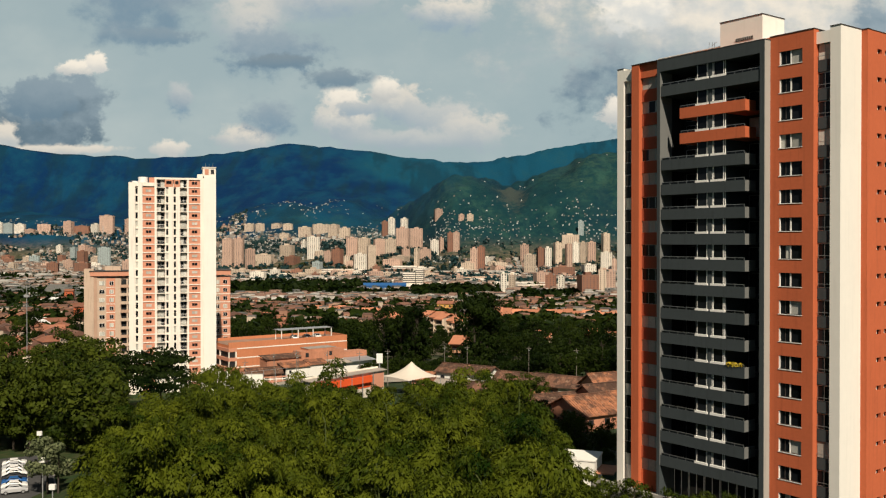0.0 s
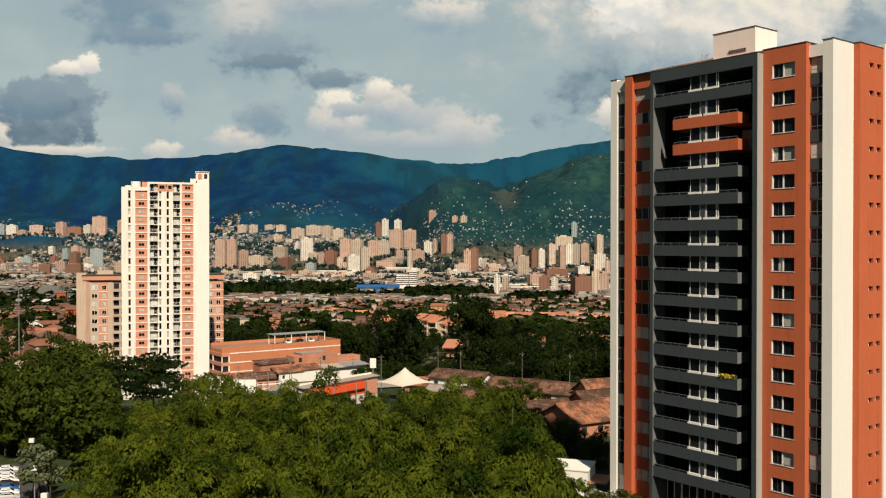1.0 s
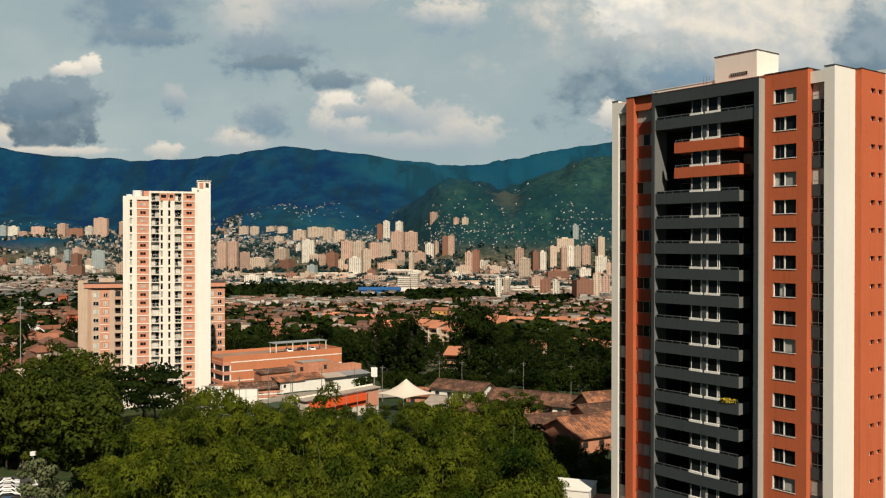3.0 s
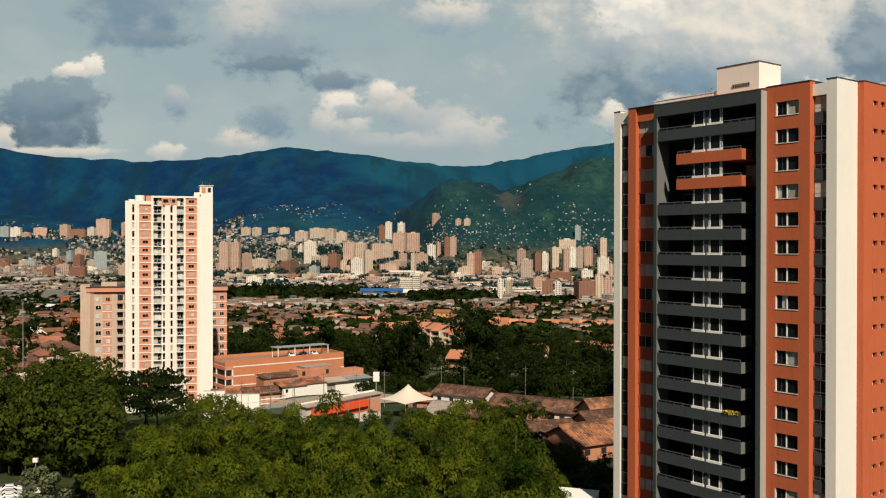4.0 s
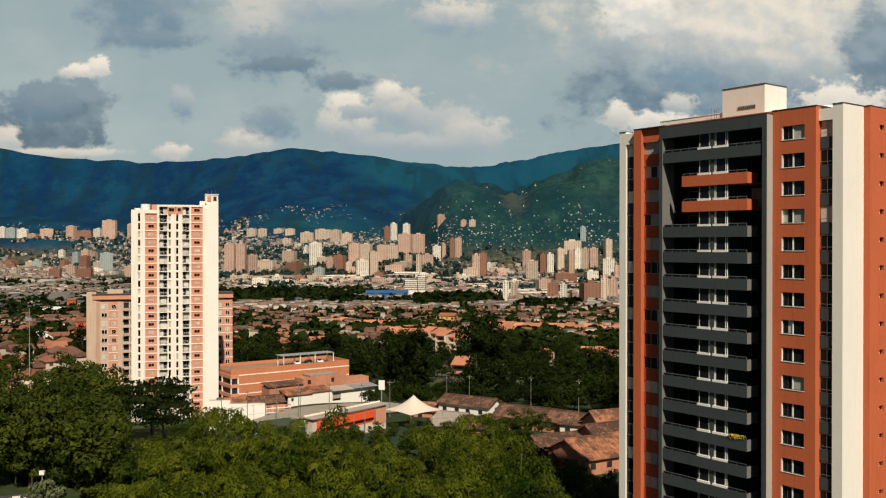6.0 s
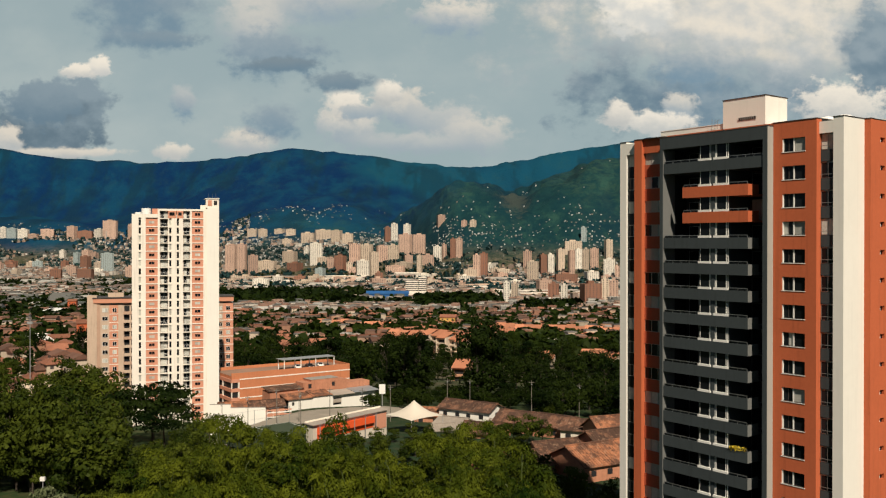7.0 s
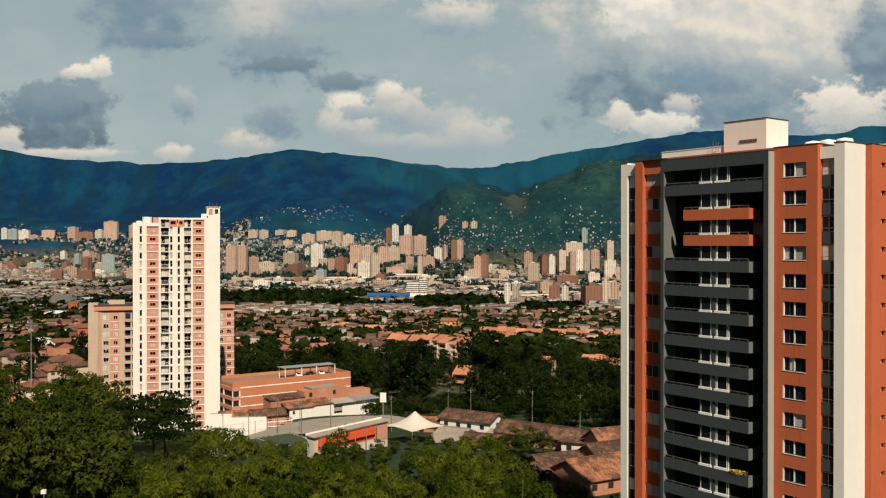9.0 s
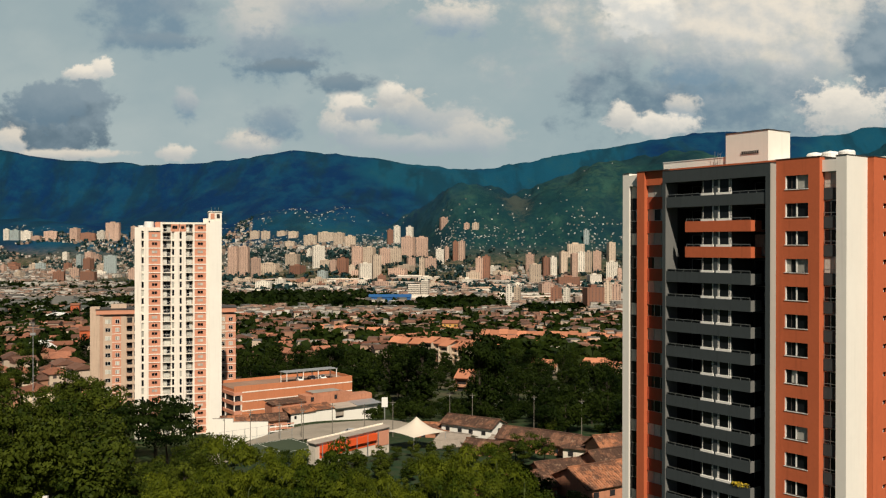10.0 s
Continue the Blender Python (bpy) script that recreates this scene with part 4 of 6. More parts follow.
def plain_place(rs, n):
    y = 1000 * 3.9 ** rs.rand(n * 3)
    x = rs.uniform(-0.52, 0.30, n * 3) * y
    keep = (fbm(x / 170, y / 330, 4, 3) > -0.03) & ((ground_height(x, y) < -18) | ((ground_height(x, y) < 45) & (x / y > -0.3) & (x / y < 0.02) & (rs.rand(n * 3) < 0.5))) & ((y < 1120) | (y > 1560) | (x / y < -0.3) | (rs.rand(n * 3) < 0.12))
    return x[keep][:n], y[keep][:n]


def slope_place(rs, n):
    y = 2250 + 750 * rs.rand(n * 4) ** 1.6
    x = rs.uniform(-0.30, 0.34, n * 4) * y
    keep = (fbm(x / 90, y / 110, 3, 1) > 0.06) & (rs.rand(n * 4) > np.clip(ground_height(x, y) / 200, 0, 0.97))
    return x[keep][:n], y[keep][:n]


def high_place(rs, n):
    y = 2850 + 1100 * rs.rand(n * 12)
    x = rs.uniform(-0.5, 0.3, n * 12) * y
    keep = (fbm(x / 240, y / 340, 3, 4) > 0.06) & (ground_height(x, y) < 240)
    return x[keep][:n], y[keep][:n]


def shed_place(rs, n):
    y = rs.uniform(1480, 2150, n)
    return rs.uniform(-0.30, 0.24, n) * y, y


TOWN_FAR = palette("city_walls", [(0.30, 0.21, 0.16), (0.38, 0.35, 0.30), (0.20, 0.15, 0.12), (0.46, 0.43, 0.38), (0.25, 0.24, 0.22), (0.30, 0.22, 0.17), (0.13, 0.13, 0.12), (0.52, 0.50, 0.46)])
CITY_ROOF = palette("city_roofs", [(0.24, 0.14, 0.10), (0.08, 0.065, 0.055), (0.30, 0.24, 0.19), (0.14, 0.14, 0.13), (0.34, 0.33, 0.30), (0.12, 0.085, 0.065), (0.08, 0.08, 0.075), (0.20, 0.11, 0.075)])
block_row("town_houses", 6500, 31, plain_place, (5, 13), (4, 11), (TOWN_FAR, CITY_ROOF), "small brick and rendered houses packed across the valley", 0.05)
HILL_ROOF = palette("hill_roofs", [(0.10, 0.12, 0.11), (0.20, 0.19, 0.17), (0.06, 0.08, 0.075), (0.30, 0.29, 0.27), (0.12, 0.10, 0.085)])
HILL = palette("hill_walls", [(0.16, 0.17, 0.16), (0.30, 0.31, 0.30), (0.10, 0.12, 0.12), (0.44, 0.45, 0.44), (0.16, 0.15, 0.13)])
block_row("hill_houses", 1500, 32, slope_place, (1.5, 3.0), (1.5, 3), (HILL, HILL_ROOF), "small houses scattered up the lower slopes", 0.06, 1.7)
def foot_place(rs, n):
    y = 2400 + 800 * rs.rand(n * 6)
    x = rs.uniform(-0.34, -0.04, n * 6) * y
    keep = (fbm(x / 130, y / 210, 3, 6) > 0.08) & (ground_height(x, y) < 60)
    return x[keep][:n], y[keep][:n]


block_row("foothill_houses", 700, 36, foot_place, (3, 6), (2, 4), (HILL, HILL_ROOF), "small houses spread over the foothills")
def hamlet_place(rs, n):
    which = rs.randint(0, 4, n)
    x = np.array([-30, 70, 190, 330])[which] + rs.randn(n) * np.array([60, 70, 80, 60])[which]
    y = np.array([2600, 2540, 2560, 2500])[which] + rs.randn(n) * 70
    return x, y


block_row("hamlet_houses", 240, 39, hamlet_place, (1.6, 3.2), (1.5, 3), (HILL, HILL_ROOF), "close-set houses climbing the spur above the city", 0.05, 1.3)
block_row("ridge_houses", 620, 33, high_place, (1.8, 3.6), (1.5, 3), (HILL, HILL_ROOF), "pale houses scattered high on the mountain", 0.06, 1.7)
QUARTER = palette("quarter_walls", [(0.32, 0.17, 0.11), (0.40, 0.26, 0.18), (0.26, 0.13, 0.085), (0.48, 0.39, 0.30), (0.34, 0.18, 0.115), (0.20, 0.11, 0.075), (0.38, 0.21, 0.14), (0.13, 0.10, 0.08)])


def quarter_place(rs, n):
    y = 480 + 680 * rs.rand(n)
    return rs.uniform(-0.52, 0.25, n) * y, y


def edge_place(rs, n):
    y = 3250 + 560 * rs.rand(n * 3)
    x = rs.uniform(-0.52, -0.22, n * 3) * y
    keep = fbm(x / 200, y / 120, 3, 2) > -0.02
    return x[keep][:n], y[keep][:n]


block_row("edge_houses", 1100, 38, edge_place, (5, 13), (3, 9), (TOWN_FAR, CITY_ROOF), "small houses along the far edge of the valley", 0.08)
block_row("quarter_houses", 950, 35, quarter_place, (4, 8), (4, 10), (QUARTER, TOWN_ROOF), "small brick houses crowded between the trees", 0.05)
SHED = palette("shed_sheet", [(0.56, 0.50, 0.42), (0.38, 0.35, 0.31), (0.64, 0.59, 0.51), (0.25, 0.21, 0.18), (0.48, 0.34, 0.25)], 0.6)
block_row("sheds", 190, 34, shed_place, (12, 34), (4, 8), (TOWN, SHED), "long pale sheds of the factory quarter", 0.06, 2.6)
def works_place(rs, n):
    y = 980 * 2.1 ** rs.rand(n)
    return rs.uniform(-0.52, -0.29, n) * y, y


WORKS_SHEET = palette("works_sheet", [(0.12, 0.12, 0.11), (0.08, 0.075, 0.07), (0.34, 0.33, 0.30), (0.09, 0.10, 0.09), (0.15, 0.11, 0.09)], 0.6)
block_row("works_sheds", 120, 37, works_place, (10, 34), (4, 8), (TOWN_FAR, WORKS_SHEET), "long grey sheds among the trees of the valley")
works = thing("works_hall", pose(-98, 1480, gz(-98, 1480) - 2, 0, 0, 4), "long factory hall clad in blue sheet", "factory")
part("wall", boxes((-34, 34, -14, 14, 0, 11)), BLUE_ROOF, works, "blue sheet wall")
part("plinth", boxes((-34.2, 34.2, -14.3, -14, 0, 3)), CHALK, works)
bm = bmesh.new()
for side in (-1, 1):
    v = [bm.verts.new(q) for q in ((-35, side * 15, 11), (35, side * 15, 11), (35, 0, 15), (-35, 0, 15), (-35, side * 15, 11.4), (35, side * 15, 11.4), (35, 0, 15.4), (-35, 0, 15.4))]
    for f in ((3, 2, 1, 0), (4, 5, 6, 7), (0, 1, 5, 4), (1, 2, 6, 5), (2, 3, 7, 6), (3, 0, 4, 7)):
        bm.faces.new([v[i] for i in f])
part("roof", bm, BLUE_ROOF, works, "blue sheet roof")
office = thing("office_block", pose(-54, 1560, gz(-54, 1560) - 2, 0, 0, -6), "white office block with continuous window bands", "office building")
for a, b, floors in ((-17, 4, 8), (5, 18, 10)):
    part("wall", boxes((a + 0.5, b - 0.5, -8, 8, 0, floors * 3.4)), BAND, office, "dark window band")
    for k in range(floors + 1):
        part("floor_band", boxes((a, b, -8.6, 8.6, k * 3.4 - 0.2, k * 3.4 + 1.5)), CHALK, office, "white floor band")


# ---- brick houses with clay roofs below the grove ----
def row_house(name, w, d, h, roof_mat, wall_mat, seed, m, label, group, hip=False, rise=None):
    rng = random.Random(seed)
    t = thing(name, m, label, "house", group)
    part("wall", boxes((-w / 2, w / 2, -d / 2, d / 2, -4, h)), wall_mat, t)
    bm = bmesh.new()
    e, r = 0.6, rise if rise else 0.24 * d
    a, b = w / 2 + e, d / 2 + e
    cut = b * 0.7 if hip else 0
    v = [bm.verts.new(q) for q in ((-a, -b, h - 0.1), (a, -b, h - 0.1), (a, b, h - 0.1), (-a, b, h - 0.1), (-a + cut, 0, h + r), (a - cut, 0, h + r), (-a, -b, h + 0.1), (a, -b, h + 0.1), (a, b, h + 0.1), (-a, b, h + 0.1))]
    for f in ((3, 2, 1, 0), (0, 1, 7, 6), (1, 2, 8, 7), (2, 3, 9, 8), (3, 0, 6, 9), (6, 7, 5, 4), (8, 9, 4, 5), (7, 8, 5), (9, 6, 4)):
        bm.faces.new([v[i] for i in f])
    part("roof", bm, roof_mat, t)
    floors = max(1, int(h / 2.7))
    panes = boxes((w / 2 - 0.02, w / 2 + 0.06, -0.7, 0.7, 0.9, 2.1))
    for k in range(floors):
        for i in range(max(1, int(w / 4))):
            x = -w / 2 + (i + 0.5) * w / max(1, int(w / 4))
            box(panes, x - 0.7, x + 0.7, -d / 2 - 0.06, -d / 2 + 0.02, k * 2.7 + 0.9, k * 2.7 + 2.1)
    tagged(part("glazing", panes, BAND, t), kind="stuff")
    return t


BRICK_WALL = material("house_brick", (0.40, 0.21, 0.13), 0.9, 0.12, 0.8, 0.2, per_object=0.3)
PALE_WALL = material("house_render", (0.55, 0.45, 0.35), 0.9, 0.10, 0.8, 0.2, per_object=0.3)
CLAY = material("clay_tiles", (0.24, 0.10, 0.06), 0.9, 0.35, 0.9, 0.35, per_object=0.45)
BROWN_ROOF = material("weathered_tiles", (0.14, 0.072, 0.05), 0.9, 0.3, 0.9, 0.3, per_object=0.35)
kinds = []
for i, (w, d, h, roof, wall, lab) in enumerate(((9, 8, 6.2, CLAY, BRICK_WALL, "two-storey brick house with an orange clay roof"), (9, 8, 3.2, BROWN_ROOF, BRICK_WALL, "low brick house with weathered brown tiles"),
                                                (9, 8, 8.6, BROWN_ROOF, PALE_WALL, "three-storey rendered house with a brown tile roof"), (8, 10, 5.4, CLAY, PALE_WALL, "narrow two-storey rendered house with clay tiles"),
                                                (18, 8, 6.4, CLAY, BRICK_WALL, "terrace of brick houses under one clay roof"))):
    kinds.append(row_house("house", w, d, h, roof, wall, i, pose(0, -400 - 20 * i, gz(0, -400 - 20 * i)), lab, "clay-roofed houses below the grove", i % 2 == 1))
rng = random.Random(77)
placed = []
while len(placed) < 270:
    y = 470 + 560 * rng.random() ** 0.9
    u = rng.uniform(-0.52, 0.24)
    x = u * y
    if any((x - a) ** 2 + (y - b) ** 2 < 110 for a, b in placed) or fbm(x / 120, y / 200, 3, 5) < -0.16:
        continue
    placed.append((x, y))
    copy_thing(kinds[rng.choice((0, 0, 1, 2, 3, 3, 4))], pose(x, y, gz(x, y), 0, 0, rng.choice((36, -54, 20, -70, 5)) + rng.uniform(-6, 6)))
SUNLIT_TILE = material("sunlit_clay_tiles", (0.46, 0.19, 0.105), 0.9, 0.22, 0.9, 0.25, per_object=0.22)
YELLOW_WALL = material("ochre_render", (0.58, 0.36, 0.10), 0.9, 0.10, 0.8, 0.2)


def terrace_unit(m, h, label, wall):
    """One house of a terrace: party walls that stand out as fins, a tiled roof that slopes to the street, balcony and windows."""
    t = thing("terraced_house", m, label, "house", "terraces of clay-roofed houses")
    w, d = 6.0, 11.0
    part("wall", boxes((-w / 2, w / 2, -d / 2, d / 2, -9, h)), wall, t)
    for x in (-w / 2, w / 2 - 0.25):
        part("party_wall", boxes((x, x + 0.25, -d / 2 - 1.2, -d / 2, -9, h - 0.2)), PALE_WALL, t, "pale party wall")
    bm = bmesh.new()
    for y0, z0, y1, z1 in ((-d / 2 - 1.5, h - 0.5, 0.8, h + 2.1), (d / 2 + 0.6, h + 0.1, 0.8, h + 2.1)):
        v = [bm.verts.new(q) for q in ((-w / 2, y0, z0), (w / 2, y0, z0), (w / 2, y1, z1), (-w / 2, y1, z1), (-w / 2, y0, z0 + 0.2), (w / 2, y0, z0 + 0.2), (w / 2, y1, z1 + 0.2), (-w / 2, y1, z1 + 0.2))]
        for f in ((3, 2, 1, 0), (4, 5, 6, 7), (0, 1, 5, 4), (1, 2, 6, 5), (2, 3, 7, 6), (3, 0, 4, 7)):
            bm.faces.new([v[i] for i in f])
    part("roof", bm, SUNLIT_TILE, t, "orange clay tile roof")
    for k in range(3):
        z = h - 2.9 - 2.8 * k
        part("window", boxes((-1.9, 1.7, -d / 2 - 0.05, -d / 2 + 0.02, z, z + 1.5)), DARK, t)
        part("balcony", boxes((-w / 2 + 0.25, w / 2 - 0.25, -d / 2 - 1.0, -d / 2, z - 0.9, z - 0.1)), wall, t)
    return t


unit_kinds = [terrace_unit(pose(30, -420 - 14 * i, gz(30, -420 - 14 * i) + 1), 8.0, "terraced brick house with an orange clay tile roof", (BRICK_WALL, PALE_WALL)[i]) for i in range(2)]
rng = random.Random(66)
# first house (across, distance), ridge height, facing, number of houses, step along and down
for x, y, ridge, turn, count, dip in ((-8.0, 482, -9.6, -38, 5, 0.35), (-30, 520, -13.0, -20, 4, 0.1), (24, 604, -16.4, -6, 7, 0.1), (70, 600, -17.0, -10, 8, 0.2), (36, 556, -18.0, -12, 5, 0.3), (74, 548, -17.6, -4, 6, 0.1), (66, 424, -12.6, -24, 3, 0.4), (42, 428, -14.4, -10, 2, 0.3), (88, 470, -14.0, -16, 4, 0.2), (28, 582, -17.6, -9, 7, 0.25), (64, 574, -18.4, -7, 8, 0.2), (98, 520, -16.0, -12, 4, 0.3), (16, 520, -15.0, -26, 4, 0.4), (-104, 700, -22.0, 4, 6, 0.1), (-60, 690, -22.5, -8, 7, 0.1)):
    for i in range(count):
        c, q = math.cos(math.radians(turn)), math.sin(math.radians(turn))
        back = rng.choice((0.0, 1.6, -1.6))
        copy_thing(unit_kinds[rng.random() < 0.4], pose(x + 6.02 * i * c - back * q, y + 6.02 * i * q + back * c, ridge - 10.3 - dip * i + rng.uniform(-0.6, 0.6), 0, 0, turn))
for x, y, turn in ((6.2, 356, -16), (-24, 392, 14)):
    copy_thing(unit_kinds[0], pose(x, y, -19.5, 0, 0, turn))
row_house("house", 12, 9, 8.5, CLAY, YELLOW_WALL, 71, pose(1.0, 705, gz(1, 705) + 3, 0, 0, -12), "ochre-yellow three-storey house with a clay roof", "clay-roofed houses below the grove")
rng = random.Random(88)
for i in range(30):
    y = rng.uniform(300, 470)
    x = rng.uniform(-0.52, -0.40) * y
    copy_thing(kinds[rng.choice((0, 1, 2, 3))], pose(x, y, gz(x, y), 0, 0, rng.choice((36, -54)) + rng.uniform(-8, 8)))


def vault_hall(x, y, w, d, h, label):
    t = thing("vaulted_hall", pose(x, y, gz(x, y), 0, 0, 12), label, "hall")
    part("wall", boxes((-w / 2, w / 2, -d / 2, d / 2, -3, h)), CHALK, t)
    bm = bmesh.new()
    rows = []
    for i in range(13):
        a = math.pi * i / 12
        rows.append([bm.verts.new((-w / 2 * 1.04 * math.cos(a), s * d * 0.52, h + 0.22 * w * math.sin(a))) for s in (-1, 1)])
    for p, q in zip(rows, rows[1:]):
        bm.faces.new((p[0], q[0], q[1], p[1]))
    bm.faces.new([r[0] for r in rows][::-1])
    bm.faces.new([r[1] for r in rows])
    part("roof", bm, TANK, t, "white vaulted sheet roof")


copy_thing(row_house("house", 9, 9, 15, CLAY, ORANGE, 61, pose(-213, 530, gz(-213, 530), 0, 0, 20), "tall narrow orange brick house above the clay roofs", "clay-roofed houses below the grove"), pose(-420, 1010, gz(-420, 1010), 0, 0, 12))
vault_hall(-240, 528, 20, 12, 4.0, "hall with a white vaulted roof among the houses")
vault_hall(-395, 905, 26, 18, 6.0, "white vaulted market hall among the houses")
vault_hall(-228, 500, 12, 9, 3.0, "small shed with a white vaulted roof")


# ---- plants ----
def leaf_material(name, dark, light, scale=0.25, speck=0.26):
    mat = bpy.data.materials.new(name)
    mat.use_nodes = True
    mat.node_tree.nodes.clear()
    N = Nodes(mat.node_tree)
    at = N.n("ShaderNodeNewGeometry")
    own = N.n("ShaderNodeObjectInfo").outputs["Random"]
    mixed = N.m("ADD", N.m("MULTIPLY", at.outputs["Random Per Island"], speck), N.m("MULTIPLY", own, 0.34))
    mixed = N.m("ADD", mixed, N.m("MULTIPLY", N.ramp(N.noise(at.outputs["Position"], scale, 3).outputs[0], 0.36, 0.66), 0.46), clamp=True)
    colour = N.mix(mixed, dark, light)
    flat = N.n("ShaderNodeBsdfPrincipled", Base_Color=colour, Roughness=0.55)
    flat.inputs["Specular IOR Level"].default_value = 0.04
    glow = N.n("ShaderNodeBsdfTranslucent", Color=colour)
    both = N.n("ShaderNodeMixShader", Fac=0.18)
    N.t.links.new(flat.outputs[0], both.inputs[1])
    N.t.links.new(glow.outputs[0], both.inputs[2])
    N.t.links.new(both.outputs[0], N.n("ShaderNodeOutputMaterial").inputs[0])
    return mat


BAMBOO_LEAF = leaf_material("bamboo_leaf", (0.004, 0.019, 0.002), (0.124, 0.146, 0.011), 0.22, 0.12)
TREE_LEAF = leaf_material("tree_leaf", (0.003, 0.014, 0.002), (0.080, 0.100, 0.012), 0.12, 0.2)
DARK_LEAF = leaf_material("dark_leaf", (0.001, 0.006, 0.001), (0.022, 0.036, 0.006), 0.12, 0.2)
# far trees: blue haze of distance is mixed into the leaf colour
HAZY_HILL_LEAF = leaf_material("hazy_hill_leaf", (0.014, 0.042, 0.048), (0.032, 0.066, 0.058), 0.05, 0.1)
WOOD_LEAF = leaf_material("wood_leaf", (0.001, 0.006, 0.001), (0.027, 0.042, 0.006), 0.06, 0.16)
PALE_LEAF = leaf_material("pale_leaf", (0.05, 0.07, 0.03), (0.16, 0.18, 0.09), 0.4)
BARK = material("bark", (0.05, 0.04, 0.03), 0.95, 0.3, 2.0, 0.3)
CULM = material("bamboo_culm", (0.06, 0.08, 0.02), 0.6, 0.25, 1.5, 0.3)


def leaf_mesh(name, centre, along, across, mat):
    """Leaves as lens-shaped quads, from arrays of centres, half lengths and half widths."""
    n = len(centre)
    verts = np.stack([centre - along, centre + across - along * 0.15, centre + along, centre - across - along * 0.15], 1).reshape(-1, 3)
    data = bpy.data.meshes.new(name)
    data.from_pydata(verts.tolist(), [], np.arange(4 * n).reshape(n, 4).tolist())
    data.materials.append(mat)
    return data


def unit(v):
    return v / np.maximum(np.linalg.norm(v, axis=-1, keepdims=True), 1e-6)


def limb_mesh(limbs, mat, name):
    bm = bmesh.new()
    for a, b, r0, r1 in limbs:
        tube(bm, a, b, r0, r1, 4)
    data = bpy.data.meshes.new(name)
    bm.to_mesh(data)
    bm.free()
    data.materials.append(mat)
    return data


def tree(seed, height, radius, mat, leaves, leaf, label, m, flat=0.75, clumps=26, bare=0.22, group="trees of the valley", name="tree"):
    """Tapered trunk, forked limbs, and a crown of leaf clumps at the limbs' ends."""
    rs = np.random.RandomState(seed)
    t = thing(name, m, label, name, group)
    fork = height * bare
    limbs = [((0, 0, -1.5), (0.1 * radius * rs.randn() * 0.4, 0.1 * radius * rs.randn() * 0.4, fork), 0.028 * height, 0.019 * height)]
    root = np.array(limbs[0][1])
    limbs.append((tuple(root), (root[0], root[1], height * 0.78), 0.019 * height, 0.005 * height))
    centres = []
    crown_mid, half = fork + (height - fork) * 0.5, (height - fork) * 0.5
    for i in range(clumps):
        way = unit(rs.randn(3))
        way[2] = way[2] * 0.9 + 0.12
        r = 0.45 + 0.5 * rs.rand() ** 0.5
        if i % 5 == 4:
            way[2], r = -0.75, r * 0.8
        c = np.array([way[0] * radius * r, way[1] * radius * r, crown_mid + way[2] * half * r * 1.02])
        centres.append(c)
        if i % 2 == 0:
            start = np.array([root[0], root[1], max(fork, min(c[2] * 0.72, height * 0.7))])
            knee = start + (c - start) * 0.5 + np.array([0, 0, -0.04 * height])
            limbs.append((tuple(start), tuple(knee), 0.006 * height, 0.004 * height))
            limbs.append((tuple(knee), tuple(c), 0.004 * height, 0.0015 * height))
    trunk = piece("trunk", limb_mesh(limbs, BARK, "trunk"), (0, 0, 0), t)
    per = leaves // clumps
    size = radius * 0.34
    pts, outs = [], []
    for c in centres:
        d = unit(rs.randn(per, 3))
        s = size * rs.uniform(0.7, 1.3)
        pts.append(c + d * (s * (0.72 + 0.36 * rs.rand(per, 1))) * np.array([1.15, 1.15, flat]))
        outs.append(d)
    pts, outs = np.concatenate(pts), np.concatenate(outs)
    n = len(pts)
    face = unit(outs + 0.32 * rs.randn(n, 3) + np.array([0, 0, 0.2]))
    along = unit(np.cross(face, rs.randn(n, 3)))
    along[:, 2] -= 0.25
    across = unit(np.cross(face, along))
    ln = leaf * rs.uniform(0.6, 1.4, (n, 1))
    piece("crown", leaf_mesh("crown", pts, along * ln, across * ln * 0.68, mat), (0, 0, 0), t)
    return t


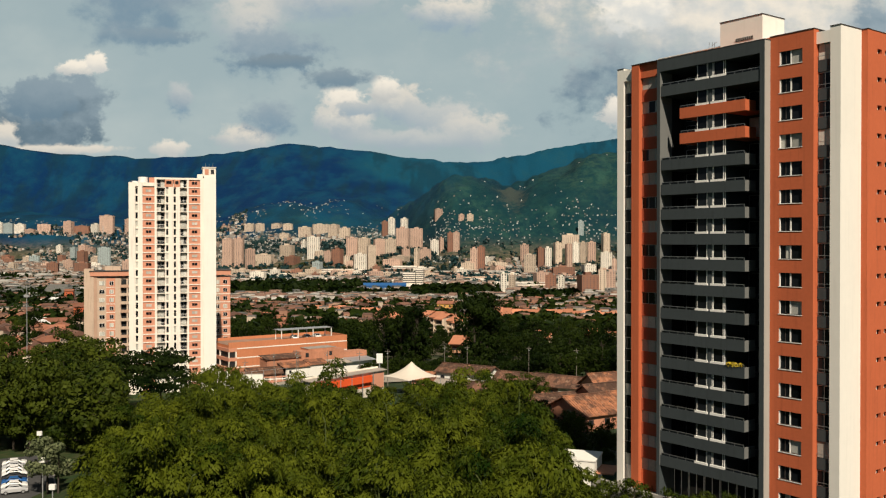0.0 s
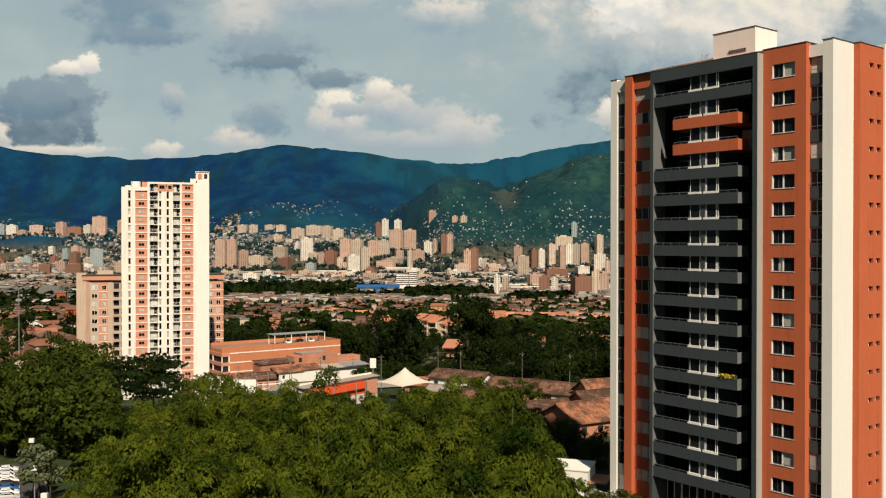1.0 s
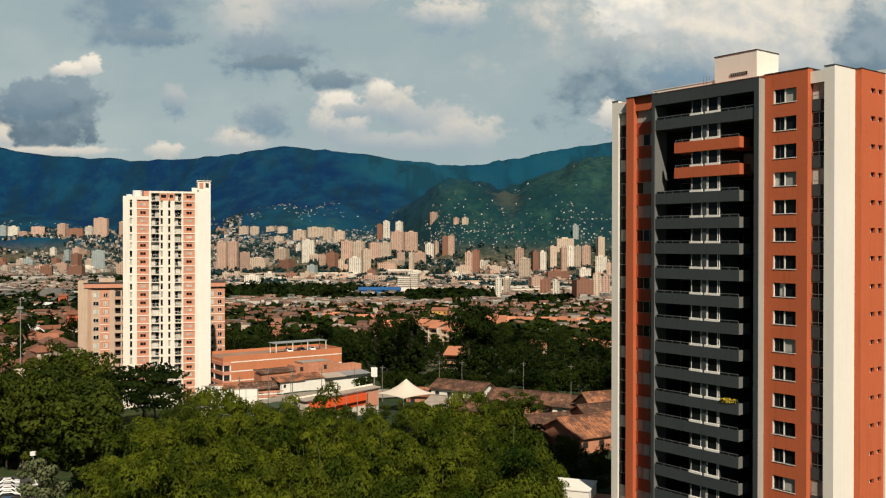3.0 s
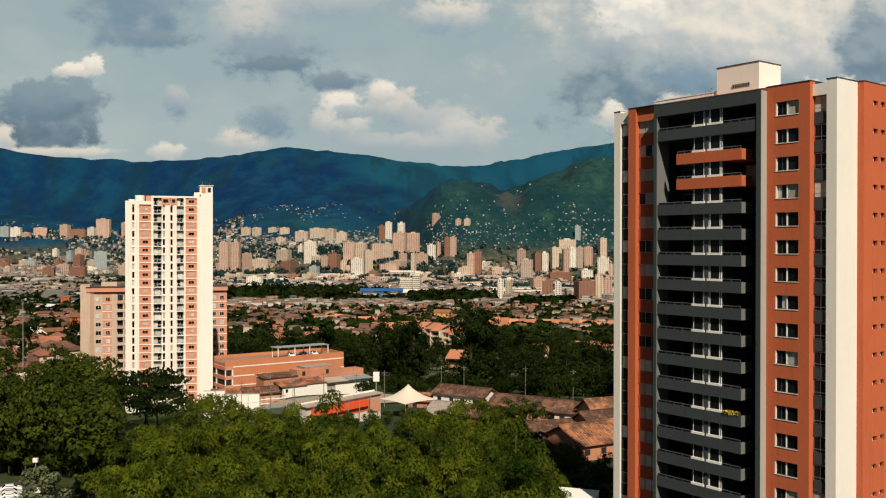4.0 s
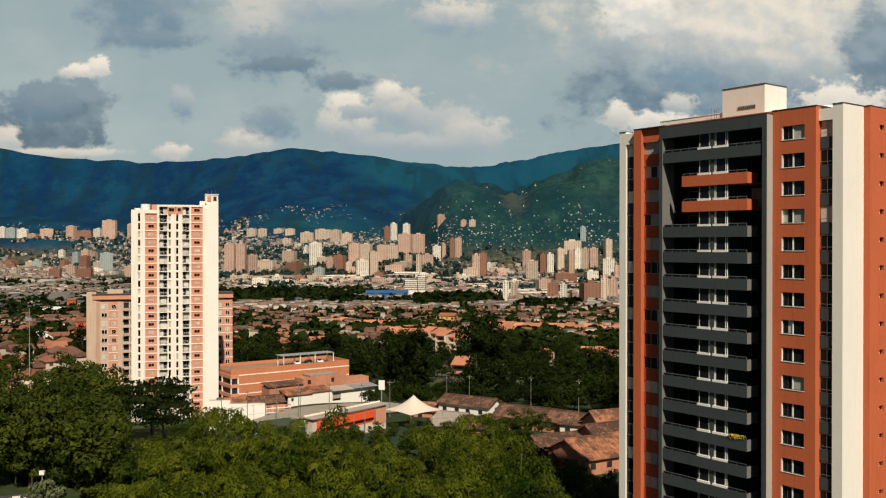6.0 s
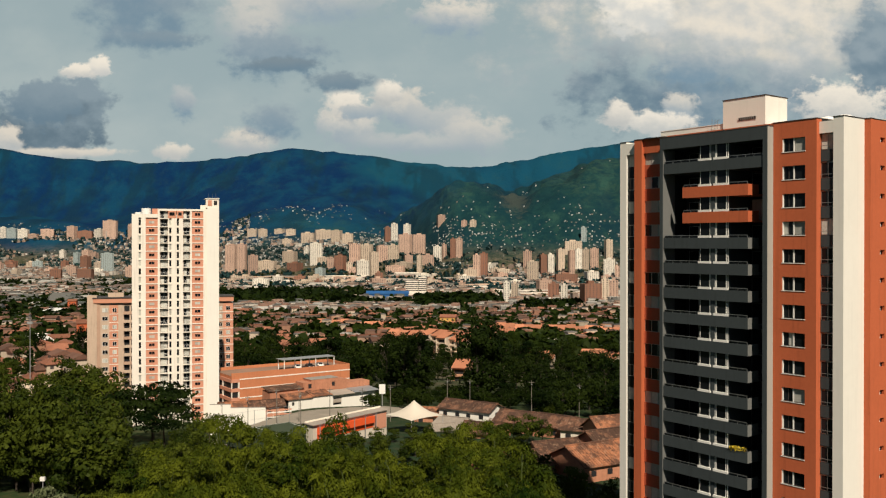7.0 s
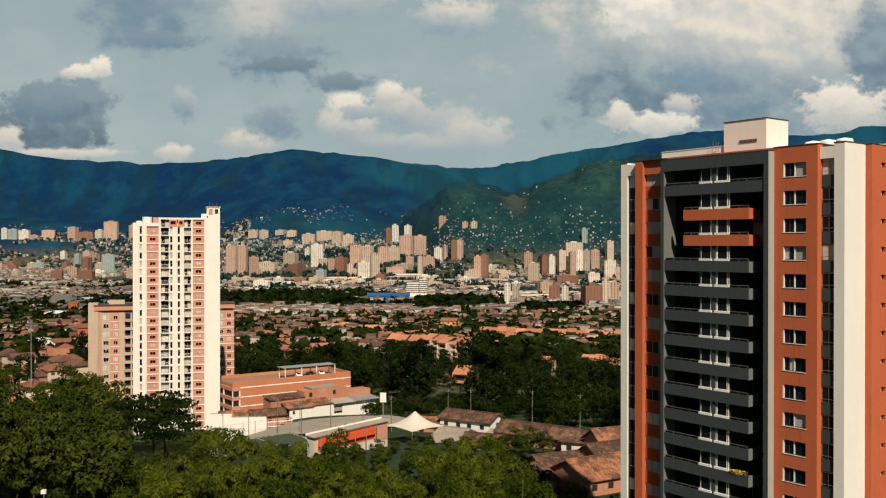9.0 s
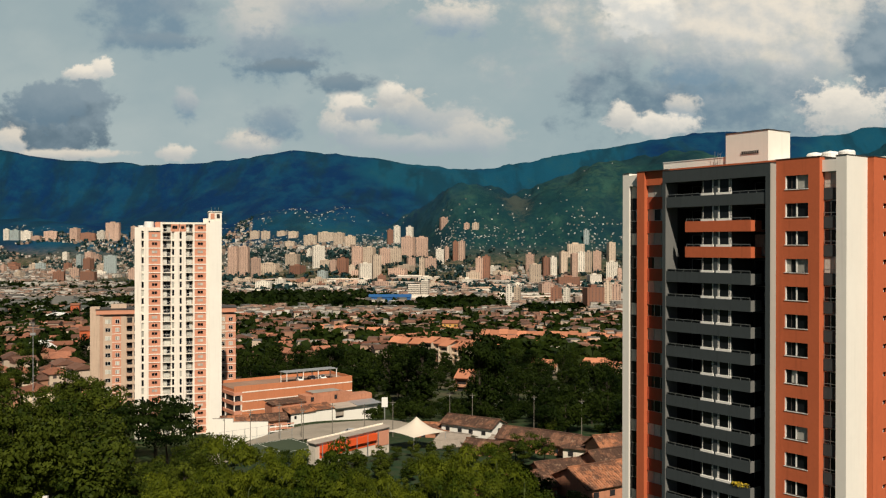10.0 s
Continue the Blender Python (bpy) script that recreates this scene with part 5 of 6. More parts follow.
def bamboo(seed, height, m, label, culms=8, group="bamboo of the grove"):
    """A clump of arching culms, each hung with rounded, drooping plumes of small narrow leaves."""
    rs = np.random.RandomState(seed)
    t = thing("bamboo", m, label, "bamboo", group)
    limbs, pts, ways, faces = [], [], [], []
    for i in range(culms):
        a = i * 2.4 + rs.uniform(-0.5, 0.5)
        out = np.array([math.cos(a), math.sin(a), 0])
        h = height * rs.uniform(0.55, 1.1)
        lean = rs.uniform(0.08, 0.2) + 0.45 * (1.08 - h / height)
        foot = out * rs.uniform(0, 0.8)
        curve = []
        for s in np.linspace(0, 1, 12):
            droop = max(0.0, s - 0.70)
            curve.append(foot + out * h * (lean * s ** 2.0 * 0.8 + droop * 0.42) + np.array([0, 0, h * (s - 1.5 * droop ** 1.6) - 1.0]))
        for p, q in zip(curve[:9:2], curve[2:11:2]):
            limbs.append((tuple(p), tuple(q), 0.06, 0.045))
        size = rs.uniform(0.85, 1.35)
        # crown plume, side plumes and a thin skirt lower down
        tufts = [(curve[10], 1.0, 380)]
        for _ in range(3):
            side = rs.randn(3) * np.array([0.8, 0.8, 0.35]) + out * 0.3
            tufts.append((curve[rs.randint(8, 11)] + side * size, rs.uniform(0.42, 0.70), 130))
        tufts.append((curve[6], 0.45, 40))
        for centre, wide, share in tufts:
            d = rs.randn(share, 3) + np.array([0, 0, 0.75])
            d[:, 2] = np.abs(d[:, 2]) * 0.9 - 0.35
            d = unit(d)
            span = size * wide * rs.uniform(0.82, 1.04, (share, 1)) * (1.0 + 0.16 * np.sin(6 * d[:, :1] + i) * np.cos(5 * d[:, 1:2] + i))
            pts.append(centre + d * span * np.array([1.1, 1.1, 0.95]))
            ways.append(unit(d * 0.45 + out * 0.2 + np.array([0, 0, -0.75]) + 0.3 * rs.randn(share, 3)))
            faces.append(d + 0.16 * rs.randn(share, 3))
    pts, ways, faces = np.concatenate(pts), np.concatenate(ways), np.concatenate(faces)
    n = len(pts)
    across = unit(np.cross(ways, faces))
    ln = rs.uniform(0.11, 0.22, (n, 1))
    tagged(piece("stem", limb_mesh(limbs, CULM, "stem"), (0, 0, 0), t), kind="stuff")
    piece("foliage", leaf_mesh("foliage", pts, ways * ln, across * ln * 0.42, BAMBOO_LEAF), (0, 0, 0), t)
    return t


def spread(makers, spots, seed):
    """One of the makers' trees at each spot (x, y, scale)."""
    rng = random.Random(seed)
    for i, (x, y, s) in enumerate(spots):
        m = pose(x, y, gz(x, y) - 0.2, rng.uniform(-3, 3), rng.uniform(-3, 3), rng.uniform(0, 360))
        ob = copy_thing(rng.choice(makers), m)
        ob.matrix_basis = m @ Matrix.Diagonal((s, s, s * rng.uniform(0.9, 1.12), 1))


def scatter(x0, x1, y0, y1, gap, keep, seed, sizes=(0.85, 1.15)):
    rng = random.Random(seed)
    out = []
    y = y0
    while y < y1:
        x = x0 + rng.uniform(0, gap)
        while x < x1:
            px, py = x + rng.uniform(-0.4, 0.4) * gap, y + rng.uniform(-0.4, 0.4) * gap
            if keep(px, py):
                out.append((px, py, rng.uniform(*sizes)))
            x += gap
        y += gap * 0.87
    return out


def spare(i):
    """A spot behind the drone for the first tree of each kind."""
    return pose(-60 + 14 * i, -60 - 9 * (i % 3), gz(-60 + 14 * i, -60 - 9 * (i % 3)))


# the bamboo grove under the drone
grove = [bamboo(100 + i, 9.0 + 0.9 * (i % 3), spare(i), "tall green bamboo clump with arching feathery tops") for i in range(5)]


def in_grove(x, y):
    u = x / y
    if u > 0.160 or fbm(x / 13, y / 13, 2, 4) < -0.36 or u < -0.425 or (x < -44 and y > 118):
        return False
    if x > 14.0 and y > 112:
        return False
    return y < 150 + 8 * math.sin(x * 0.13) and not (-34 < x < 6 and y > 158)


spread(grove, [(x, y, s * 1.04 * (1.0 - 0.55 * smooth01((x / y - 0.122) / 0.03)) * (1.0 - 0.35 * smooth01((-x / y - 0.34) / 0.06))) for x, y, s in scatter(-62, 24, 70, 158, 6.0, in_grove, 5, (0.62, 1.38))], 6)

# tall dark trees round the valley houses
broad = [tree(200 + i, 17 + 2 * i, 6.2 + 0.5 * i, TREE_LEAF, 3200, 0.42, "broad green shade tree with a dense crown", spare(5 + i), bare=0.14, clumps=25) for i in range(3)]
tall = [tree(220 + i, 25 + 2 * i, 6.0, DARK_LEAF, 3300, 0.44, "tall dark evergreen tree with a narrow crown", spare(8 + i), clumps=40, bare=0.06, flat=1.0) for i in range(3)]
flat_top = [tree(240 + i, 16, 9.0, DARK_LEAF, 3000, 0.40, "wide flat-topped tree with open layered branches", spare(11 + i), flat=0.18, clumps=34, bare=0.62) for i in range(2)]
small = [tree(250 + i, 8 + i, 3.6, TREE_LEAF, 1800, 0.26, "small round garden shrub", spare(13 + i), clumps=18, bare=0.25, group="shrubs and garden bushes", name="shrub") for i in range(2)]
woodland = [tree(270 + i, 17 + 2 * i, 6.2 + 0.5 * i, WOOD_LEAF, 2100, 0.5, "dark woodland tree with an uneven crown", spare(16 + i), bare=0.14, clumps=30) for i in range(3)]
thorn = [tree(280, 8, 3.6, WOOD_LEAF, 1100, 0.32, "dark green shrub at the foot of the wood", spare(19), clumps=18, bare=0.15, group="shrubs and garden bushes", name="shrub")]
pale = [tree(260, 10, 3.4, PALE_LEAF, 1600, 0.26, "pale grey-green slender tree", spare(15), clumps=16, bare=0.3)]

# bushes along the foot of the wood
spread(thorn, scatter(-26, 62, 250, 300, 8.0, lambda x, y: -0.1 < x / y < 0.22, 33, (0.45, 0.8)), 34)
spread(woodland, [(-6, 412, 0.42), (-1, 420, 0.4), (4, 408, 0.44), (9, 414, 0.4), (-3, 398, 0.36), (6, 396, 0.36), (-32, 488, 0.5), (-25, 481, 0.52), (-17, 474, 0.46), (-10, 463, 0.5), (-2, 456, 0.44), (5, 452, 0.42), (12, 458, 0.42), (-2, 352, 0.34), (1, 340, 0.32), (11, 346, 0.34), (8, 336, 0.3), (14, 360, 0.4), (-5, 366, 0.42), (2, 372, 0.4), (0, 405, 0.4), (11, 402, 0.4)], 35)
# slope at the grove's end, towards the white tower
spread(broad, scatter(-118, -62, 165, 235, 10.5, lambda x, y: -0.56 < x / y < -0.375 and not (x < -70 and y < 186 and x > -100) and not (x > -84 and y > 214), 8, (0.8, 1.1)), 9)
spread(broad + small, scatter(-74, -36, 165, 240, 7.0, lambda x, y: -0.38 < x / y < -0.245 and y < 210 and not (x > -52 and y > 184), 12, (0.32, 0.5)), 13)
for x, y, s in ((-74, 226, 1.0), (-82, 222, 0.9), (-68, 218, 0.8)):
    spread(flat_top, [(x, y, s)], int(-x))
spread(pale, [(-67, 152, 0.9), (-64, 149, 0.8), (-70, 156, 0.8)], 15)
spread(small, [(-96, 186, 1.1), (-91, 190, 1.2), (-86, 187, 1.1), (-101, 192, 1.2), (-80, 190, 1.0), (-94, 196, 1.2), (-76, 186, 0.9), (-71, 183, 0.9), (-68, 176, 0.8), (-63, 166, 0.8), (-60, 158, 0.7), (15, 99.5, 0.62), (17.5, 97, 0.55), (13, 102, 0.7), (20, 95, 0.5), (21.5, 99, 0.4)], 14)
# wood between the car park and the town
wood = scatter(-92, 112, 285, 470, 13.0, lambda x, y: -0.235 < x / y < 0.225 and y > 300 + 0.35 * max(0, -x - 20) and (y < 425 + 30 * math.sin(x * 0.05)) and not -0.02 < x / y < 0.028, 16, (0.5, 0.82))
spread(woodland + woodland + thorn, [(x, y, s * (0.8 if x / y > 0.05 else 1.0)) for x, y, s in wood], 17)
spread(tall, [(9, 274, 0.96), (13, 279, 1.0), (11, 288, 0.84), (-10, 300, 0.78), (-15, 306, 0.82), (-9, 322, 0.75), (-21, 312, 0.72), (30, 296, 0.62), (50, 286, 0.66), (58, 276, 0.6), (43, 270, 0.55)], 18)
spread(broad, [(-120, 282, 0.88), (-113, 276, 0.82), (-107, 270, 0.7), (-124, 270, 0.7), (-101, 262, 0.6), (-116, 262, 0.66), (-108, 254, 0.6)], 71)
spread(tall[:1] + broad, [(-156, 306, 0.7), (-162, 318, 0.72)], 72)
spread(woodland + thorn, scatter(22, 70, 200, 268, 8.5, lambda x, y: 0.08 < x / y < 0.23 and y > 216, 19, (0.4, 0.66)), 20)
spread(small, [(x, y, 0.72 * q) for x, y, q in ((-25, 175, 0.5), (-21.5, 177, 0.55), (-18, 180, 0.5), (-14.5, 183, 0.55), (-11, 186, 0.5), (-7.5, 190, 0.5), (-29, 173, 0.6), (-33, 181, 0.55), (-37, 186, 0.5), (-13, 170, 0.7), (-4, 192, 0.45), (0, 190, 0.5), (-41, 184, 0.6), (10, 178, 0.7), (-18, 168, 0.9), (-24, 164, 0.8), (15, 150, 0.7), (12, 146, 0.8), (24, 216, 0.9))], 23)


# trees among the houses at the valley's side
spread(broad + tall[:1] + small, scatter(-260, -112, 300, 470, 30, lambda x, y: -0.54 < x / y < -0.385, 27, (0.5, 0.9)), 28)


spread(broad, [(14, 141, 0.45), (18.5, 137, 0.42), (12, 129, 0.48), (18, 124, 0.36), (14, 118, 0.36), (10, 122, 0.36), (24, 128, 0.3), (21, 120, 0.3)], 29)


# thicket between the grove and the low sheds
spread(broad + small, scatter(-24, 12, 153, 181, 5.0, lambda x, y: y < 176 + 0.85 * (x + 22) * (x < -6) and not (-1 < x < 12 and 150 < y < 164), 61, (0.20, 0.31)), 62)


# greenery among the far houses, too many to count
def far_greens(name, count, seed, place, size, mat, label, per=16, up=0.0):
    rs = np.random.RandomState(seed)
    x, y = place(rs, count)
    n = len(x)
    r = rs.uniform(*size, n)[:, None, None]
    mid = np.stack([x, y, ground_height(x, y) + r[:, 0, 0] * 0.8], -1)[:, None, :]
    d = unit(rs.randn(n, per, 3))
    at = mid + d * r * np.array([1, 1, 0.9]) * rs.uniform(0.5, 1.1, (n, per, 1))
    face = unit(d + 0.5 * rs.randn(n, per, 3) + np.array([0, -0.5 * up, up]))
    a = unit(np.cross(face, rs.randn(n, per, 3)))
    b = np.cross(face, a)
    leaf = r * rs.uniform(0.35, 0.7, (n, per, 1))
    flat3 = lambda v: v.reshape(-1, 3)
    tagged(new(name, leaf_mesh(name, flat3(at), flat3(a * leaf), flat3(b * leaf * 0.85), mat)), label, "trees", kind="stuff")


def street_place(rs, n):
    y = 480 * 4.6 ** rs.rand(n * 3)
    x = rs.uniform(-0.52, 0.28, n * 3) * y
    keep = (fbm(x / 170, y / 330, 4, 3) < 0.02) | (rs.rand(n * 3) < 0.25)
    return x[keep][:n], y[keep][:n]


def belt_place(rs, n):
    y = rs.uniform(1050, 1640, n * 3)
    x = rs.uniform(-0.27, 0.25, n * 3) * y
    keep = (np.abs(y - 1330 - 620 * fbm(x / 200, y / 5000, 3, 2)) < 150 + 800 * fbm(x / 110, y / 200, 3, 5)) & ~((np.abs(x / y + 0.066) < 0.035) & (y < 1500) & (y > 1180))
    return x[keep][:n], y[keep][:n]


def hill_place(rs, n):
    y = 2200 + 1900 * rs.rand(n * 2) ** 1.25
    x = rs.uniform(-0.46, 0.36, n * 2) * y
    keep = (fbm(x / 150, y / 220, 4, 2) > -0.05) & (ground_height(x, y) < 45)
    return x[keep][:n], y[keep][:n]


def quarter_green(rs, n):
    y = 470 + 700 * rs.rand(n)
    return rs.uniform(-0.52, 0.26, n) * y, y


def city_green(rs, n):
    y = 1650 + 1250 * rs.rand(n * 2)
    x = rs.uniform(-0.32, 0.24, n * 2) * y
    keep = ground_height(x, y) < 25
    return x[keep][:n], y[keep][:n]


def valley_green(rs, n):
    y = 800 * 2.6 ** rs.rand(n)
    return rs.uniform(-0.52, -0.27, n) * y, y


far_greens("edge_trees", 900, 57, edge_place, (4.0, 9.0), HAZY_HILL_LEAF, "dark trees along the far edge of the valley", 12)
def wood_edge(rs, n):
    y = 450 + 330 * rs.rand(n * 3) ** 1.3
    x = rs.uniform(-0.27, 0.25, n * 3) * y
    keep = fbm(x / 70, y / 90, 3, 1) > 0.0
    return x[keep][:n], y[keep][:n]


far_greens("wood_edge_trees", 330, 58, wood_edge, (3.2, 6.0), WOOD_LEAF, "dark trees along the edge of the brick quarter", 90)
far_greens("garden_trees", 3300, 54, quarter_green, (2.4, 5.6), DARK_LEAF, "garden trees between the clay-roofed houses", 22)
far_greens("park_trees", 2600, 55, city_green, (3.5, 7.5), HAZY_HILL_LEAF, "dark trees between the blocks of the city", 14)
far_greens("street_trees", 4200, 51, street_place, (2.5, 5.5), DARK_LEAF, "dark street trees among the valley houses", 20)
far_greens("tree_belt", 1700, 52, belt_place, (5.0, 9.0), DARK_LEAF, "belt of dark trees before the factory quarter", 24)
far_greens("hill_woods", 3000, 53, hill_place, (1.4, 2.8), HAZY_HILL_LEAF, "scrub and woods on the lower slopes", 10, 2.4)
far_greens("valley_trees", 2600, 56, valley_green, (3.0, 7.0), DARK_LEAF, "dark trees between the grey sheds", 18)


# ---- low buildings at the foot of the slope ----
def lean_roof(bm, x0, x1, y0, y1, z0, z1, thick=0.15):
    """A slab that rises from z0 at y0 to z1 at y1."""
    v = [bm.verts.new(q) for q in ((x0, y0, z0), (x1, y0, z0), (x1, y1, z1), (x0, y1, z1), (x0, y0, z0 + thick), (x1, y0, z0 + thick), (x1, y1, z1 + thick), (x0, y1, z1 + thick))]
    for f in ((3, 2, 1, 0), (4, 5, 6, 7), (0, 1, 5, 4), (1, 2, 6, 5), (2, 3, 7, 6), (3, 0, 4, 7)):
        bm.faces.new([v[i] for i in f])


def tile_house(x, y, w, d, eave, ridge, turn, roof_mat, wall_mat, label, hip=False, seed=0):
    """A low house with thick eaves, rows of tile ribs, doors and windows. eave and ridge are heights in the world."""
    rng = random.Random(seed)
    low = gz(x, y)
    t = thing("house", pose(x, y, low, 0, 0, turn), label, "house", "low houses beside the grove")
    e, r = eave - low, ridge - low
    part("wall", boxes((-w / 2, w / 2, -d / 2, d / 2, -3, e)), wall_mat, t)
    bm = bmesh.new()
    g = [bm.verts.new(q) for q in ((-w / 2, -d / 2, e), (-w / 2, d / 2, e), (-w / 2, 0, r - 0.1), (w / 2, -d / 2, e), (w / 2, d / 2, e), (w / 2, 0, r - 0.1))]
    for q in ((g[0], g[2], g[1]), (g[3], g[4], g[5])):
        bm.faces.new(q)
    bm.faces.new((g[0], g[3], g[5], g[2]))
    bm.faces.new((g[1], g[2], g[5], g[4]))
    part("gable", bm, wall_mat, t)
    for side in (-1, 1):
        bm = bmesh.new()
        lean_roof(bm, -w / 2 - 0.5, w / 2 + 0.5, side * (d / 2 + 0.6), 0, e - 0.25, r, 0.14)
        slope = part("roof", bm, roof_mat, t)
        n = int((w + 1) / 0.55)
        ribs = bmesh.new()
        for i in range(n):
            a = -w / 2 - 0.5 + (i + 0.3) * (w + 1) / n
            sag = rng.uniform(-0.03, 0.03)
            lean_roof(ribs, a, a + 0.22, side * (d / 2 + 0.62), side * 0.02, e - 0.11 + sag, r + 0.14 + sag, 0.07)
        tagged(part("tiling", ribs, roof_mat, slope), kind="stuff")
    part("ridge", boxes((-w / 2 - 0.5, w / 2 + 0.5, -0.2, 0.2, r + 0.1, r + 0.3)), roof_mat, t)
    for i in range(max(1, int(w / 3.5))):
        a = -w / 2 + 1.2 + i * 3.4 + rng.uniform(-0.3, 0.3)
        if a + 1.2 < w / 2:
            part("window", boxes((a, a + 1.1, -d / 2 - 0.05, -d / 2 + 0.02, e - 1.9, e - 0.9)), DARK, t)
    part("door", boxes((w / 2 - 0.02, w / 2 + 0.05, -0.5, 0.5, e - 2.6, e - 0.6)), DARK, t)
    return t


def patched_roof(name, main, worn, share):
    """Clay tiles with broad weathered patches, moss specks and single replaced tiles."""
    mat = bpy.data.materials.new(name)
    mat.use_nodes = True
    mat.node_tree.nodes.clear()
    N = Nodes(mat.node_tree)
    at = N.n("ShaderNodeNewGeometry")
    broad = N.noise(at.outputs["Position"], 0.42, 5, 0.7).outputs[0]
    fine = N.noise(at.outputs["Position"], 3.5, 4, 0.7).outputs[0]
    colour = N.mix(N.ramp(broad, 0.60 - share - 0.07, 0.60 - share + 0.07), main, worn)
    colour = N.mix(N.m("MULTIPLY", N.ramp(fine, 0.45, 0.75), 0.7), colour, (0.045, 0.035, 0.025))
    colour = N.mix(N.m("MULTIPLY", N.ramp(N.noise(at.outputs["Position"], 1.3, 2).outputs[0], 0.60, 0.68), 0.4), colour, (0.40, 0.27, 0.19))
    own = N.m("MULTIPLY_ADD", at.outputs["Random Per Island"], 0.5, 0.75)
    tint = N.n("ShaderNodeVectorMath")
    tint.operation = "SCALE"
    N.put(tint.inputs[0], colour)
    N.put(tint.inputs["Scale"], own)
    relief = N.n("ShaderNodeBump", Strength=0.6, Distance=0.08, Height=fine).outputs[0]
    shader = N.n("ShaderNodeBsdfPrincipled", Base_Color=tint.outputs[0], Roughness=0.92, Normal=relief)
    shader.inputs["Specular IOR Level"].default_value = 0.15
    N.t.links.new(shader.outputs[0], N.n("ShaderNodeOutputMaterial").inputs[0])
    return mat


OLD_TILE = patched_roof("old_clay_tiles", (0.21, 0.108, 0.07), (0.09, 0.052, 0.038), 0.13)
NEW_TILE = patched_roof("bright_clay_tiles", (0.42, 0.18, 0.095), (0.15, 0.075, 0.05), 0.11)
BRICKS = material("bare_brick", (0.44, 0.20, 0.12), 0.9, 0.25, 1.5, 0.3, streak=0.15)
# across, distance, length, depth, eave, ridge, turn
for i, (x, y, w, d, eave, ridge, turn, roof, wall, label) in enumerate((
        (5.8, 220, 14, 7, -3.7, -2.3, -32, OLD_TILE, WHITE, "long low house with weathered tiles and a bright white wall"),
        (-3.5, 224, 8, 7, -5.8, -4.6, -14, NEW_TILE, BRICKS, "low brick house with sunlit orange tiles"),
        (1.6, 211, 7, 6, -5.4, -4.5, -28, TIN, WALL_WASH, "shed with a grey patched sheet roof"),
        (-1.0, 203, 5, 4.5, -5.2, -4.4, 20, TIN, WALL_WASH, "small pale shed with a sheet roof"),
        (8.2, 195, 9, 7, -4.1, -2.6, -24, OLD_TILE, BRICKS, "small brick house with dark brown tiles"),
        (12.2, 206, 5.5, 5, -5.0, -4.3, -40, TIN, WALL_WASH, "shed with a pale sheet roof"),
        (16.8, 204, 10, 7, -3.6, -1.8, -30, OLD_TILE, BRICKS, "low house with patched brown tiles"),
        (24.2, 196, 9, 7, -2.9, -1.2, -36, OLD_TILE, BRICKS, "brick house with dark uneven tiles"),
        (28.5, 189, 8, 7, -2.2, -0.7, -22, OLD_TILE, WALL_WASH, "low house with brown tiles and pale walls"),
        (34.2, 184, 11, 7, -1.2, 1.1, 22, NEW_TILE, BRICKS, "raised brick house with an orange tile roof"),
        (31.5, 172, 12, 8, -1.4, 0.9, 28, OLD_TILE, BRICKS, "long house with brown tiles and an uneven ridge"),
        (26.0, 160, 12, 10, -1.6, 0.8, 30, NEW_TILE, BRICKS, "wide house with a long sunlit orange tile roof"),
        (20.0, 168, 9, 8, -2.4, -0.5, 24, OLD_TILE, BRICKS, "house with dark old tiles beside the orange roof"),
        (13.0, 160, 9, 8, -2.6, -0.8, 30, OLD_TILE, BRICKS, "low house with dark old tiles among the trees"),
        (6.2, 155, 9, 7, -2.2, -0.4, 32, NEW_TILE, BRICKS, "low brick house with a tile roof among the trees"))):
    tile_house(x, y, w, d, eave, ridge, turn, roof, wall, label, seed=i + 1)
spread(small, [(13.5, 186, 0.62), (16.6, 188, 0.66), (19.4, 184, 0.56), (11.0, 184, 0.5), (15, 183, 0.5)], 73)


def long_shed():
    t = thing("long_shed", pose(-26.8, 179.5, -5.2, 0, 0, 52), "long low shed with grey roof and a red front", "shed")
    part("wall", boxes((0, 22, 0, 1.9, -4, 5.1)), WALL_WASH, t, "white end wall")
    part("parapet", boxes((-0.2, 22.2, 1.9, 2.15, 4.6, 5.7)), WALL_WASH, t, "pale parapet along the back")
    bm = bmesh.new()
    lean_roof(bm, -0.4, 22.4, -0.5, 1.9, 5.1, 5.25, 0.16)
    part("roof", bm, TIN, t, "grey sheet roof")
    part("awning", boxes((1.2, 17.5, -0.7, 0, 3.1, 4.5)), SIGN_RED, t, "bright red awning band")
    part("awning", boxes((1.2, 17.5, -0.08, 0, 2.0, 3.1)), SIGN_RED, t, "red painted front")
    part("front", boxes((17.6, 21.8, -0.12, 0, 1.4, 4.6)), SALMON, t, "salmon painted front")
    for i in range(6):
        part("post", boxes((1.2 + i * 3.3, 1.33 + i * 3.3, -0.85, -0.74, -3, 5.1)), STEEL, t)


